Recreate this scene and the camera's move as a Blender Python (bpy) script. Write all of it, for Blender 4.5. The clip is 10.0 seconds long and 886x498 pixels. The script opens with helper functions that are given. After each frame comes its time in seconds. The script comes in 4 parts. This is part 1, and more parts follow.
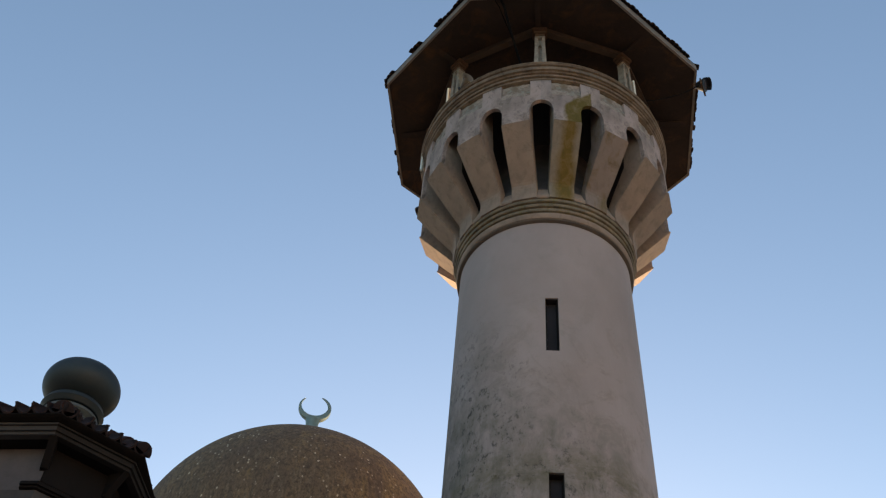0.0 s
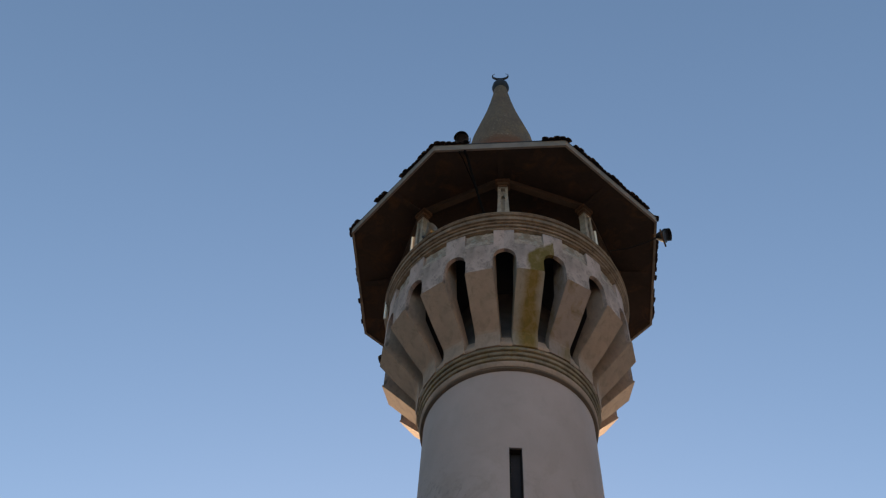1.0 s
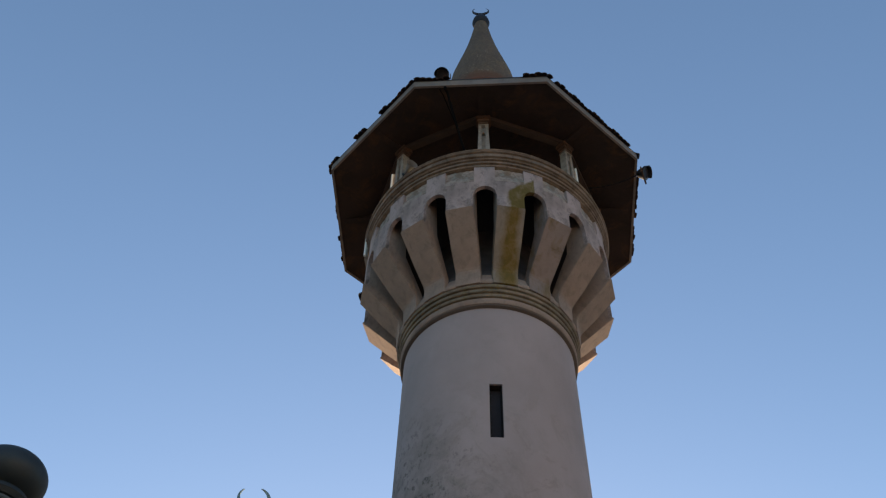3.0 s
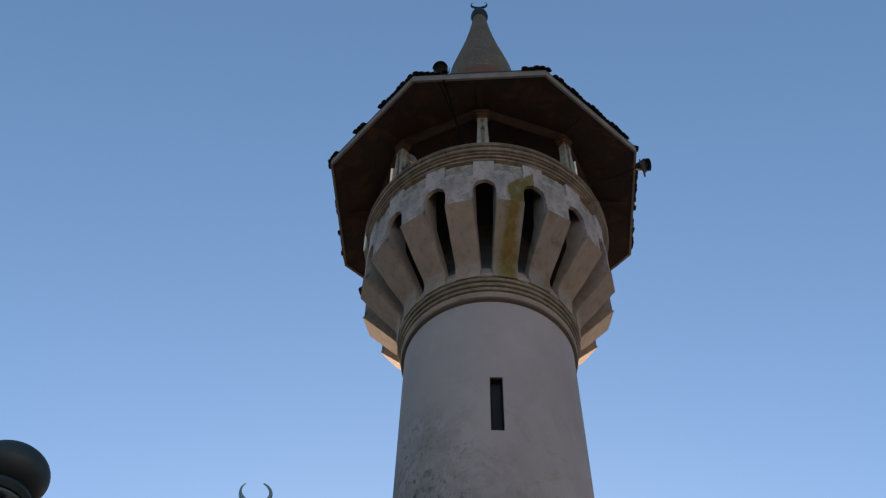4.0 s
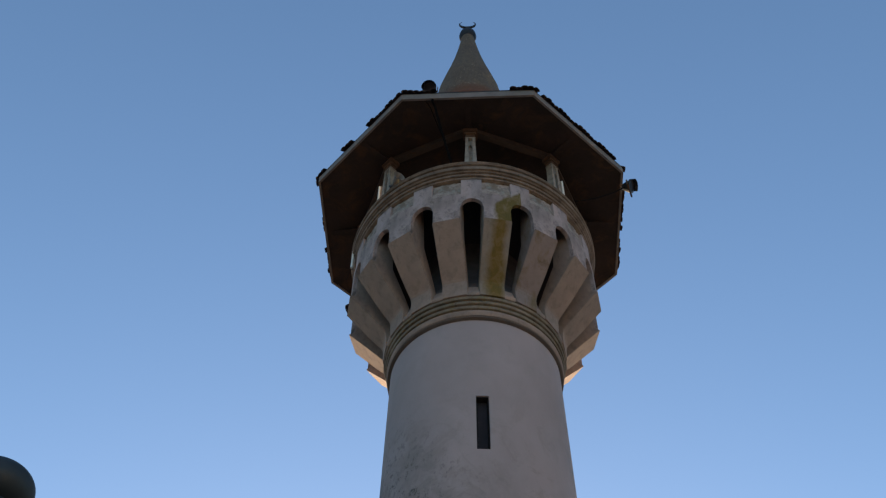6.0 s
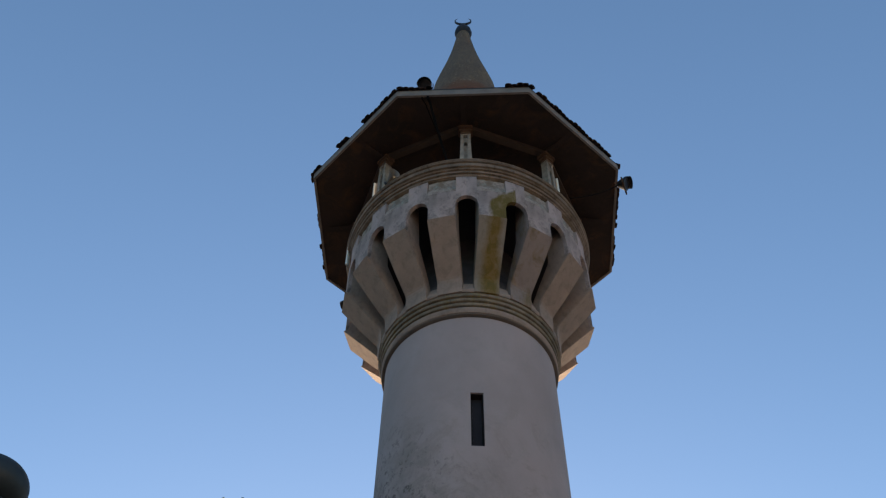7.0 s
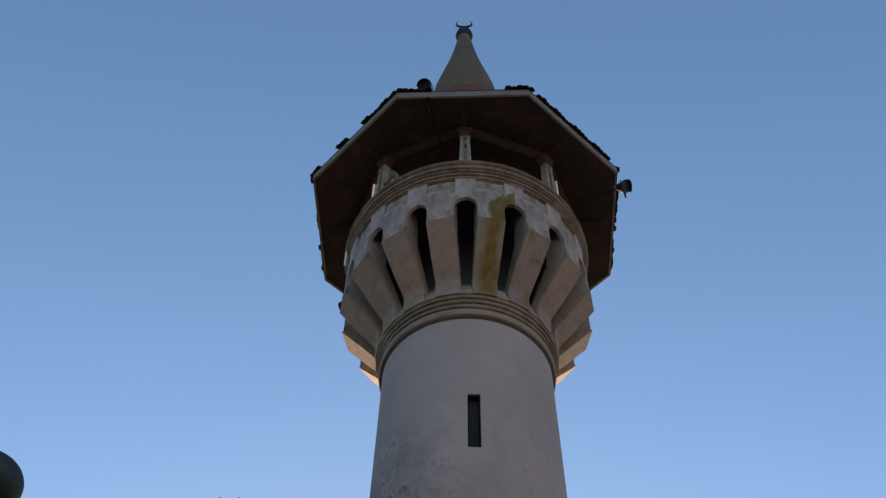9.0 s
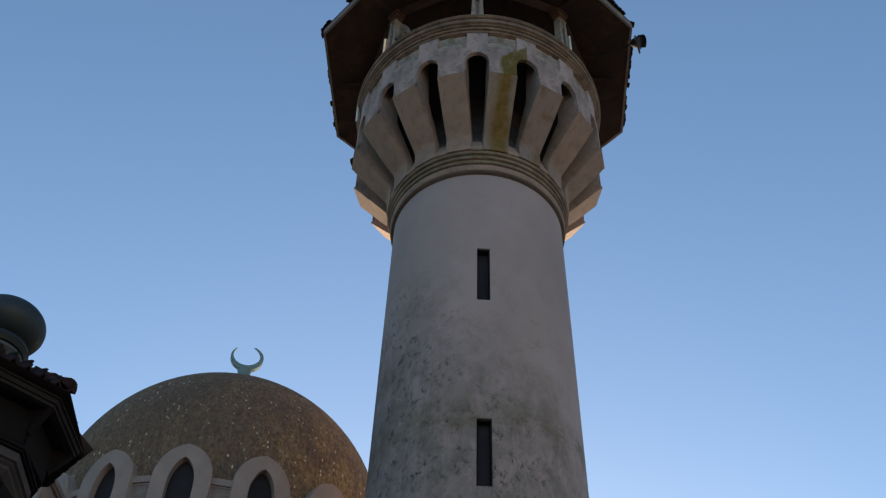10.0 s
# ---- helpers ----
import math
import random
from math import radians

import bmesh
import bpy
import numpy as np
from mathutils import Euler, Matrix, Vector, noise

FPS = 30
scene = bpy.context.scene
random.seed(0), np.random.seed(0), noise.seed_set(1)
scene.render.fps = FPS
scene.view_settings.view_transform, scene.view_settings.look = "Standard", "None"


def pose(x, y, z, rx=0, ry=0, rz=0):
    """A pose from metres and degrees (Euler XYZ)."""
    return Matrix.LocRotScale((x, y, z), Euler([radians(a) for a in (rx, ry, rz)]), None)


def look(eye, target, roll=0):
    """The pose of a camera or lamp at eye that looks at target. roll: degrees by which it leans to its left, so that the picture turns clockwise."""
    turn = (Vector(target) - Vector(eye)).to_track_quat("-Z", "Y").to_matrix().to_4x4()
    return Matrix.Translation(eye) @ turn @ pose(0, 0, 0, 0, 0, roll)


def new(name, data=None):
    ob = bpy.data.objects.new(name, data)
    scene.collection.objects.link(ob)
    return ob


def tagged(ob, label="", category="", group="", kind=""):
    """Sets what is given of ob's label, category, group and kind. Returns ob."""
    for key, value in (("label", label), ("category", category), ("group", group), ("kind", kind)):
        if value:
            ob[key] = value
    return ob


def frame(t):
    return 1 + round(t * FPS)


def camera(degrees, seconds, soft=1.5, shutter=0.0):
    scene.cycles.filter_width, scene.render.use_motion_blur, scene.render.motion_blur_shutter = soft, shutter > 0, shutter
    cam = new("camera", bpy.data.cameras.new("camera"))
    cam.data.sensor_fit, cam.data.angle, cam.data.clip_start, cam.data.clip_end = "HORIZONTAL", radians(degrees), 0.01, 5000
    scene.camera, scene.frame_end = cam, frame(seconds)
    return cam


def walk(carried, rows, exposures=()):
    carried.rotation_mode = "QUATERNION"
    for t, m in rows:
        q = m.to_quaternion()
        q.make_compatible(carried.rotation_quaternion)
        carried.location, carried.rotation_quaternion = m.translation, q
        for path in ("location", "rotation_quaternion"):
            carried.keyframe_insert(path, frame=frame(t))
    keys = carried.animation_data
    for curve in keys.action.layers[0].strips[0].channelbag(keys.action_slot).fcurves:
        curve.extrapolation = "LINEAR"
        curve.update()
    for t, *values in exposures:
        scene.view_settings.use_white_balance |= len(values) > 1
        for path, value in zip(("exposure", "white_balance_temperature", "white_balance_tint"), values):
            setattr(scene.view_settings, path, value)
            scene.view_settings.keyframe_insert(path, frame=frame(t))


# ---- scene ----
EYE = (0.0, 0.0, 1.6)


def aim(yaw, pitch, roll, dx=0.0, dy=0.0, dz=0.0):
    """The handheld camera: it sways a little in place and turns."""
    return pose(EYE[0] + dx, EYE[1] + dy, EYE[2] + dz, 90 + pitch, 0, yaw) @ pose(0, 0, 0, 0, 0, roll)


cam = camera(2 * math.degrees(math.atan(784 / 1900)), 10.0, soft=1.25, shutter=0.0)
walk(cam, [
    (0.0, aim(8.204, 49.433, 5.147, -0.024, -0.133, 0.062)),
    (0.2, aim(7.004, 52.484, 5.146, -0.009, -0.095, 0.070)),
    (0.5, aim(6.519, 56.118, 4.595, 0.013, -0.037, 0.089)),
    (0.7, aim(7.024, 57.566, 4.917, 0.016, -0.020, 0.083)),
    (1.0, aim(6.174, 57.633, 3.809, 0.021, 0.006, 0.065)),
    (1.5, aim(4.218, 55.900, 2.559, -0.043, 0.007, 0.143)),
    (2.0, aim(4.052, 54.877, 2.112, -0.032, -0.024, 0.103)),
    (2.5, aim(3.892, 54.588, 2.032, -0.025, 0.042, 0.145)),
    (4.0, aim(3.892, 54.035, 1.537, -0.002, 0.024, 0.089)),
    (4.5, aim(3.336, 54.258, 1.189, -0.016, 0.043, 0.090)),
    (5.0, aim(3.177, 55.136, 1.028, -0.034, 0.006, 0.093)),
    (5.5, aim(2.926, 55.106, 1.077, -0.054, -0.008, 0.047)),
    (7.0, aim(2.093, 54.830, 0.751, -0.055, -0.033, 0.044)),
    (7.5, aim(2.249, 54.628, 1.136, -0.016, -0.031, 0.045)),
    (8.0, aim(2.223, 54.068, 1.410, -0.035, 0.007, 0.062)),
    (8.5, aim(2.390, 54.945, 1.631, -0.008, -0.033, 0.035)),
    (9.0, aim(2.160, 55.038, 1.255, 0.005, 0.023, 0.001)),
    (9.2, aim(1.999, 53.638, 0.972, 0.016, -0.007, -0.040)),
    (9.5, aim(2.496, 51.322, 0.671, 0.058, -0.052, -0.065)),
    (9.8, aim(3.060, 48.900, 1.717, 0.080, -0.036, -0.175)),
    (10.0, aim(3.021, 47.515, 2.156, 0.104, -0.026, -0.202)),
], exposures=[(0.0, 1.70, 7630, 16), (0.5, 1.55, 7360, 17), (1.0, 1.50, 7210, 17), (2.5, 1.48, 7010, 17), (4.0, 1.43, 6380, 14), (5.5, 1.41, 6360, 14), (9.3, 1.41, 6340, 14), (10.0, 1.34, 6430, 13)])

# ---- world, sun ----
world = bpy.data.worlds.new("sky")
scene.world = world
world.use_nodes = True
wn = world.node_tree
sky = wn.nodes.new("ShaderNodeTexSky")
sky.sky_type = "NISHITA"
sky.sun_disc = False
sky.sun_elevation = radians(6)
sky.sun_rotation = radians(-3)
sky.altitude = 30
sky.air_density, sky.dust_density, sky.ozone_density = 1.0, 0.9, 2.4
background = wn.nodes["Background"]
wn.links.new(sky.outputs[0], background.inputs["Color"])
background.inputs["Strength"].default_value = 0.15

sun = new("sun", bpy.data.lights.new("sun", "SUN"))
sun.data.energy, sun.data.angle, sun.data.color = 5.0, radians(0.5), (1.0, 0.77, 0.52)
sun_az, sun_el = radians(-3), radians(6)
toward = Vector((math.sin(sun_az) * math.cos(sun_el), math.cos(sun_az) * math.cos(sun_el), math.sin(sun_el)))
sun.matrix_world = look(toward * 100, (0, 0, 0))


# ---- materials ----
def material(name, rough=0.85, metal=0.0):
    m = bpy.data.materials.new(name)
    m.use_nodes = True
    b = m.node_tree.nodes["Principled BSDF"]
    b.inputs["Roughness"].default_value = rough
    b.inputs["Metallic"].default_value = metal
    b.inputs["Specular IOR Level"].default_value = 0.3
    return m


class Nodes:
    """Short ways to wire one material."""

    def __init__(self, m):
        self.t = m.node_tree
        self.b = self.t.nodes["Principled BSDF"]
        self.place = self.t.nodes.new("ShaderNodeTexCoord").outputs["Object"]

    def put(self, a, socket):
        if hasattr(a, "is_output"):
            self.t.links.new(a, socket)
        else:
            socket.default_value = a

    def stretch(self, s):
        n = self.t.nodes.new("ShaderNodeMapping")
        n.inputs["Scale"].default_value = s
        self.t.links.new(self.place, n.inputs["Vector"])
        return n.outputs[0]

    def noise(self, scale, detail=6, rough=0.6, s=(1, 1, 1), distort=0.0):
        n = self.t.nodes.new("ShaderNodeTexNoise")
        n.inputs["Scale"].default_value, n.inputs["Detail"].default_value = scale, detail
        n.inputs["Roughness"].default_value, n.inputs["Distortion"].default_value = rough, distort
        self.t.links.new(self.stretch(s), n.inputs["Vector"])
        return n.outputs["Fac"]

    def cells(self, scale, s=(1, 1, 1), feature="F1", out="Distance"):
        n = self.t.nodes.new("ShaderNodeTexVoronoi")
        n.feature = feature
        n.inputs["Scale"].default_value = scale
        self.t.links.new(self.stretch(s), n.inputs["Vector"])
        return n.outputs[out]

    def ramp(self, a, lo, hi, y0=0.0, y1=1.0):
        n = self.t.nodes.new("ShaderNodeMapRange")
        self.put(a, n.inputs["Value"])
        for k, v in zip(("From Min", "From Max", "To Min", "To Max"), (lo, hi, y0, y1)):
            n.inputs[k].default_value = v
        return n.outputs[0]

    def math(self, op, a, b=0.0):
        n = self.t.nodes.new("ShaderNodeMath")
        n.operation = op
        self.put(a, n.inputs[0])
        self.put(b, n.inputs[1])
        return n.outputs[0]

    def mix(self, f, a, b):
        n = self.t.nodes.new("ShaderNodeMix")
        n.data_type = "RGBA"
        self.put(f, n.inputs["Factor"])
        self.put(a, n.inputs["A"])
        self.put(b, n.inputs["B"])
        return n.outputs["Result"]

    def axis(self, which):
        n = self.t.nodes.new("ShaderNodeSeparateXYZ")
        self.t.links.new(self.place, n.inputs[0])
        return n.outputs[which]

    def chance(self):
        return self.t.nodes.new("ShaderNodeObjectInfo").outputs["Random"]

    def colour(self, c):
        self.put(c, self.b.inputs["Base Color"])

    def bump(self, h, strength=0.3, depth=0.02):
        n = self.t.nodes.new("ShaderNodeBump")
        n.inputs["Strength"].default_value, n.inputs["Distance"].default_value = strength, depth
        self.put(h, n.inputs["Height"])
        self.t.links.new(n.outputs[0], self.b.inputs["Normal"])


def rgb(r, g, b):
    return (r, g, b, 1.0)


def make_plain(name, base, dark, scale=1.5, rough=0.85, metal=0.0, relief=0.25, depth=0.01, amount=0.6, spec=0.3):
    m = material(name, rough, metal)
    n = Nodes(m)
    n.b.inputs["Specular IOR Level"].default_value = spec
    a = n.noise(scale, 8, 0.65)
    c = n.mix(n.ramp(a, 0.35, 0.75, 0, amount), rgb(*base), rgb(*dark))
    fine = n.noise(scale * 14, 4, 0.6)
    c = n.mix(n.ramp(fine, 0.5, 0.85, 0, amount * 0.5), c, rgb(*dark))
    n.colour(c)
    n.bump(n.math("ADD", n.math("MULTIPLY", a, 0.6), n.math("MULTIPLY", fine, 0.4)), relief, depth)
    return m


def make_shaft_plaster():
    """Lime plaster: clean above, mould spots and a damp band lower down."""
    m = material("shaft_plaster", 0.9)
    n = Nodes(m)
    z, x = n.axis("Z"), n.axis("X")
    broad = n.noise(0.45, 6, 0.6, (1, 1, 0.6))
    base = n.mix(n.ramp(broad, 0.3, 0.7), rgb(0.345, 0.28, 0.266), rgb(0.268, 0.218, 0.206))
    patch = n.noise(1.3, 7, 0.7, (1, 1, 0.8), 0.6)
    base = n.mix(n.ramp(patch, 0.52, 0.75, 0, 0.35), base, rgb(0.20, 0.185, 0.175))
    # how far the damp has climbed, more on the western side
    reach = n.math("ADD", n.math("ADD", z, n.math("MULTIPLY", x, 0.8)), n.math("MULTIPLY", n.math("SUBTRACT", n.noise(0.9, 5, 0.65), 0.5), 5.0))
    low = n.ramp(reach, 18.9, 15.8)
    damp = n.math("MULTIPLY", low, n.ramp(n.noise(1.7, 9, 0.75, (1, 1, 0.6), 0.5), 0.40, 0.62, 0.15, 1.0))
    base = n.mix(n.math("MULTIPLY", damp, 0.8), base, rgb(0.108, 0.096, 0.074))
    streak = n.math("MULTIPLY", n.ramp(n.noise(3.2, 7, 0.75, (1.5, 1.5, 0.14)), 0.48, 0.68), n.ramp(reach, 18.0, 14.5))
    base = n.mix(n.math("MULTIPLY", streak, 0.4), base, rgb(0.12, 0.108, 0.09))
    cluster = n.ramp(n.noise(1.5, 6, 0.7, (1, 1, 0.8), 0.8), 0.43, 0.54)
    wide = n.ramp(n.math("ADD", z, n.math("MULTIPLY", x, 1.5)), 18.8, 15.0)
    spots = n.ramp(n.noise(6.5, 7, 0.8, (1, 1, 0.7), 0.3), 0.53, 0.585)
    spots = n.math("MULTIPLY", spots, n.math("MULTIPLY", wide, cluster))
    base = n.mix(n.math("MULTIPLY", spots, 0.9), base, rgb(0.036, 0.033, 0.027))
    rim = n.math("MULTIPLY", n.ramp(n.noise(0.8, 8, 0.75, (1, 1, 0.9), 1.2), 0.50, 0.60), n.ramp(z, 21.5, 18.5))
    base = n.mix(n.math("MULTIPLY", rim, 0.32), base, rgb(0.14, 0.122, 0.10))
    level = n.math("ADD", z, n.math("MULTIPLY", n.math("SUBTRACT", n.noise(0.5, 4, 0.6), 0.5), 2.0))
    band = n.ramp(n.math("ABSOLUTE", n.math("SUBTRACT", level, 15.6)), 0.65, 0.0)
    band = n.math("MULTIPLY", band, n.ramp(n.noise(1.9, 7, 0.75, (1, 1, 1.8)), 0.42, 0.60))
    base = n.mix(n.math("MULTIPLY", band, 0.72), base, rgb(0.105, 0.088, 0.045))
    n.colour(base)
    n.bump(n.math("ADD", n.math("MULTIPLY", patch, 0.6), n.math("MULTIPLY", n.noise(28, 4, 0.6), 0.25)), 0.35, 0.02)
    return m


def make_stone(name, base, dark, moss=0.0, streak=None, growth=(0.16, 0.125, 0.018), wear=1.0, spread=0.0):
    """Weathered cast stone with grey crusts; moss: how far yellow-green growth covers it."""
    m = material(name, 0.92)
    n = Nodes(m)
    a = n.noise(1.1, 7, 0.65, (1, 1, 0.7))
    c = n.mix(n.ramp(a, 0.35, 0.68), rgb(*base), rgb(*dark))
    b = n.noise(4.5, 7, 0.7, (1, 1, 0.6), 0.5)
    c = n.mix(n.ramp(b, 0.48, 0.70, 0, 0.75 * wear), c, rgb(dark[0] * 0.5, dark[1] * 0.5, dark[2] * 0.48))
    chip = n.ramp(n.noise(1.9, 6, 0.65, distort=0.3), 0.55, 0.66, 0, 0.32 * wear)
    c = n.mix(chip, c, rgb(base[0] * 1.25, base[1] * 1.22, base[2] * 1.2))
    if moss:
        g = n.ramp(n.noise(2.4, 7, 0.7, (1, 1, 0.35), 0.4), 0.62 - 0.32 * moss, 0.72 - 0.15 * moss, 0, min(1.0, 0.45 + 0.5 * moss))
        if streak is not None:
            # the growth follows where water runs down
            wide = n.math("ADD", n.axis("X"), n.math("MULTIPLY", n.math("SUBTRACT", n.noise(1.8, 4, 0.6, (1, 1, 0.4)), 0.5), 0.5))
            g = n.math("MULTIPLY", n.ramp(n.math("ABSOLUTE", n.math("SUBTRACT", wide, streak)), 0.30 + spread, 0.10 + spread * 1.4), n.ramp(b, 0.25, 0.5, 0.6, 0.95))
            g = n.math("MULTIPLY", g, n.ramp(n.math("SUBTRACT", n.axis("Z"), n.math("MULTIPLY", wide, 1.1)), 27.42, 27.28))
        c = n.mix(g, c, rgb(*growth))
        c = n.mix(n.math("MULTIPLY", g, n.ramp(b, 0.45, 0.7, 0, 0.7)), c, rgb(0.07, 0.06, 0.015))
    n.colour(c)
    n.bump(n.math("ADD", n.math("MULTIPLY", a, 0.4), n.math("MULTIPLY", b, 0.6)), 0.5, 0.03)
    return m


def make_soffit():
    m = material("soffit_wood", 0.9)
    n = Nodes(m)
    a = n.noise(0.8, 7, 0.65)
    c = n.mix(n.ramp(a, 0.35, 0.7), rgb(0.036, 0.022, 0.016), rgb(0.019, 0.013, 0.010))
    c = n.mix(n.ramp(n.noise(1.3, 7, 0.7, distort=0.8), 0.52, 0.72, 0, 0.6), c, rgb(0.10, 0.045, 0.016))
    c = n.mix(n.ramp(n.noise(5.0, 7, 0.75), 0.5, 0.75, 0, 0.5), c, rgb(0.013, 0.010, 0.008))
    n.colour(c)
    n.bump(n.noise(12, 5, 0.6), 0.3, 0.02)
    return m


def make_panel():
    """Old panel plaster: brown bare patches, pale skins and a faint green bloom."""
    m = material("panel_plaster", 0.92)
    n = Nodes(m)
    a = n.noise(2.0, 7, 0.7, distort=0.6)
    c = n.mix(n.ramp(a, 0.42, 0.58), rgb(0.33, 0.268, 0.225), rgb(0.175, 0.130, 0.095))
    c = n.mix(n.ramp(n.noise(3.1, 5, 0.6, distort=0.4), 0.55, 0.66, 0, 0.7), c, rgb(0.255, 0.27, 0.235))
    fine = n.noise(9, 7, 0.75)
    c = n.mix(n.ramp(fine, 0.52, 0.70, 0, 0.7), c, rgb(0.10, 0.075, 0.055))
    n.colour(c)
    n.bump(n.math("ADD", n.math("MULTIPLY", a, 0.6), n.math("MULTIPLY", fine, 0.4)), 0.6, 0.04)
    return m


def make_dome_skin(name, rust_below=None):
    """Brown weathered concrete with pale chips set in it, streaked by rain, with golden reflected light painted towards
    +x.
    """
    m = material(name, 0.88)
    n = Nodes(m)
    a = n.noise(0.6, 7, 0.65)
    c = n.mix(n.ramp(a, 0.35, 0.68), rgb(0.21, 0.135, 0.074), rgb(0.112, 0.075, 0.055))
    run = n.noise(2.6, 8, 0.75, (1.6, 1.6, 0.35), 0.5)
    c = n.mix(n.ramp(run, 0.44, 0.66, 0, 0.8), c, rgb(0.082, 0.062, 0.046))
    streak = n.noise(7.0, 6, 0.7, (1.5, 1.5, 0.12), 0.3)
    c = n.mix(n.ramp(streak, 0.50, 0.70, 0, 0.55), c, rgb(0.21, 0.165, 0.115))
    # golden reflected light painted into the colour, strongest towards +x
    gold_side = n.math("ADD", n.math("MULTIPLY", n.axis("X"), 0.055), n.noise(0.9, 7, 0.7, (1, 1, 0.7), 0.8))
    c = n.mix(n.ramp(gold_side, 0.56, 0.86, 0, 0.75), c, rgb(0.36, 0.235, 0.085))
    gr = n.noise(12, 7, 0.8, (1, 1, 0.6))
    c = n.mix(n.ramp(gr, 0.45, 0.60, 0, 0.85), c, rgb(0.055, 0.037, 0.027))
    gold = n.noise(5, 7, 0.8, (1, 1, 0.45), 0.4)
    c = n.mix(n.ramp(gold, 0.56, 0.72, 0, 0.45), c, rgb(0.30, 0.19, 0.075))
    cell_seed = n.cells(9, (1, 1, 0.6), out="Color")
    chip = n.math("MULTIPLY", n.ramp(n.math("ADD", n.cells(9, (1, 1, 0.6)), n.math("MULTIPLY", n.math("SUBTRACT", n.noise(26, 4, 0.7), 0.5), 0.6)), 0.27, 0.12), n.ramp(cell_seed, 0.50, 0.64))
    chip = n.math("MULTIPLY", chip, n.ramp(n.noise(0.8, 6, 0.75), 0.42, 0.58))
    c = n.mix(n.math("MULTIPLY", chip, 0.9), c, rgb(0.68, 0.57, 0.42))
    if rust_below is not None:
        # rust washed out of the roof joint, fading upwards
        stain = n.ramp(n.math("ADD", n.axis("Z"), n.math("MULTIPLY", n.noise(2.0, 6, 0.7), 1.6)), rust_below + 1.5, rust_below + 0.9, 0.0, 0.85)
        c = n.mix(n.ramp(n.noise(1.5, 6, 0.7), 0.3, 0.6, 0.2, 0.6), c, rgb(0.115, 0.078, 0.048))
        c = n.mix(stain, c, rgb(0.13, 0.052, 0.022))
    n.colour(c)
    n.bump(n.math("ADD", n.math("MULTIPLY", run, 0.6), n.math("MULTIPLY", gr, 0.5)), 0.6, 0.04)
    return m


def make_tile(name, base, dark):
    m = material(name, 0.85)
    n = Nodes(m)
    c = n.mix(n.chance(), rgb(*base), rgb(*dark))
    a = n.noise(5, 6, 0.7)
    c = n.mix(n.ramp(a, 0.45, 0.7, 0, 0.8), c, rgb(dark[0] * 0.5, dark[1] * 0.5, dark[2] * 0.5))
    n.colour(c)
    n.bump(a, 0.4, 0.01)
    return m


M_SHAFT = make_shaft_plaster()
M_STONE = make_stone("cast_stone", (0.37, 0.286, 0.258), (0.19, 0.15, 0.132), wear=1.2)
M_CORBEL = make_stone("corbel_render", (0.285, 0.210, 0.163), (0.205, 0.150, 0.118), wear=0.6)
M_MOSS = make_stone("mossy_stone", (0.235, 0.19, 0.15), (0.18, 0.145, 0.11), 1.0, 0.06, (0.15, 0.09, 0.014), wear=0.5)
M_MOSS_LIGHT = make_stone("stone_with_some_moss", (0.235, 0.18, 0.155), (0.19, 0.146, 0.125), 0.45, growth=(0.15, 0.095, 0.035), wear=0.4)
M_MOSS_BAY = make_stone("stone_with_a_moss_patch", (0.36, 0.288, 0.265), (0.19, 0.152, 0.14), 0.8, 0.34, (0.12, 0.078, 0.008), spread=0.2)
M_RING = make_stone("moulding_stone", (0.205, 0.158, 0.108), (0.11, 0.086, 0.058), 0.22)
M_PARAPET_RING = make_stone("parapet_moulding_stone", (0.24, 0.172, 0.122), (0.10, 0.07, 0.048))
M_PANEL = make_panel()
# Roll stone darkened: the shadow line under the moulding is in its colour.
M_ROLL = make_plain("shaded_roll_stone", (0.11, 0.086, 0.07), (0.06, 0.047, 0.038), 2.0)
# Slot backs: base colour darkened to carry the shade between the corbels.
M_SLOT_SHADE = make_plain("slot_shade_stone", (0.085, 0.072, 0.069), (0.045, 0.038, 0.036), 2.5, amount=0.9)
M_INFILL = make_plain("brown_panel_plaster", (0.225, 0.185, 0.16), (0.10, 0.08, 0.068), 4.0, amount=0.9)
M_SOFFIT = make_soffit()
M_FASCIA = make_plain("fascia_board", (0.20, 0.17, 0.145), (0.085, 0.07, 0.06), 2.5)
M_BEAM = make_plain("old_brown_timber", (0.062, 0.042, 0.029), (0.03, 0.02, 0.014), 3.0)
M_HORN = make_plain("dull_grey_metal", (0.17, 0.15, 0.13), (0.09, 0.08, 0.068), 5.0, 0.6)
M_RUST = make_plain("rusty_iron", (0.095, 0.052, 0.03), (0.05, 0.03, 0.02), 6.0, 0.9)
M_RED_RUST = make_plain("red_rust", (0.17, 0.058, 0.022), (0.05, 0.026, 0.016), 7.0, 0.9, amount=0.9)
M_POST = make_plain("post_stone", (0.32, 0.275, 0.23), (0.12, 0.092, 0.066), 4.0, amount=1.0)
M_ROOF_TILE = make_tile("old_dark_tile", (0.06, 0.035, 0.028), (0.035, 0.026, 0.024))
M_TURRET_TILE = make_tile("red_clay_tile", (0.038, 0.015, 0.013), (0.016, 0.008, 0.0075))
M_DOME = make_dome_skin("dome_concrete")
M_SPIRE = make_dome_skin("spire_stone", 38.85)
M_BLACK = make_plain("blackened_metal", (0.016, 0.015, 0.016), (0.007, 0.007, 0.008), 5.0, 0.6, 0.1)
M_COPPER = make_plain("dull_green_copper", (0.022, 0.029, 0.031), (0.009, 0.012, 0.013), 1.6, 0.55, 0.15, amount=0.8, spec=0.4)
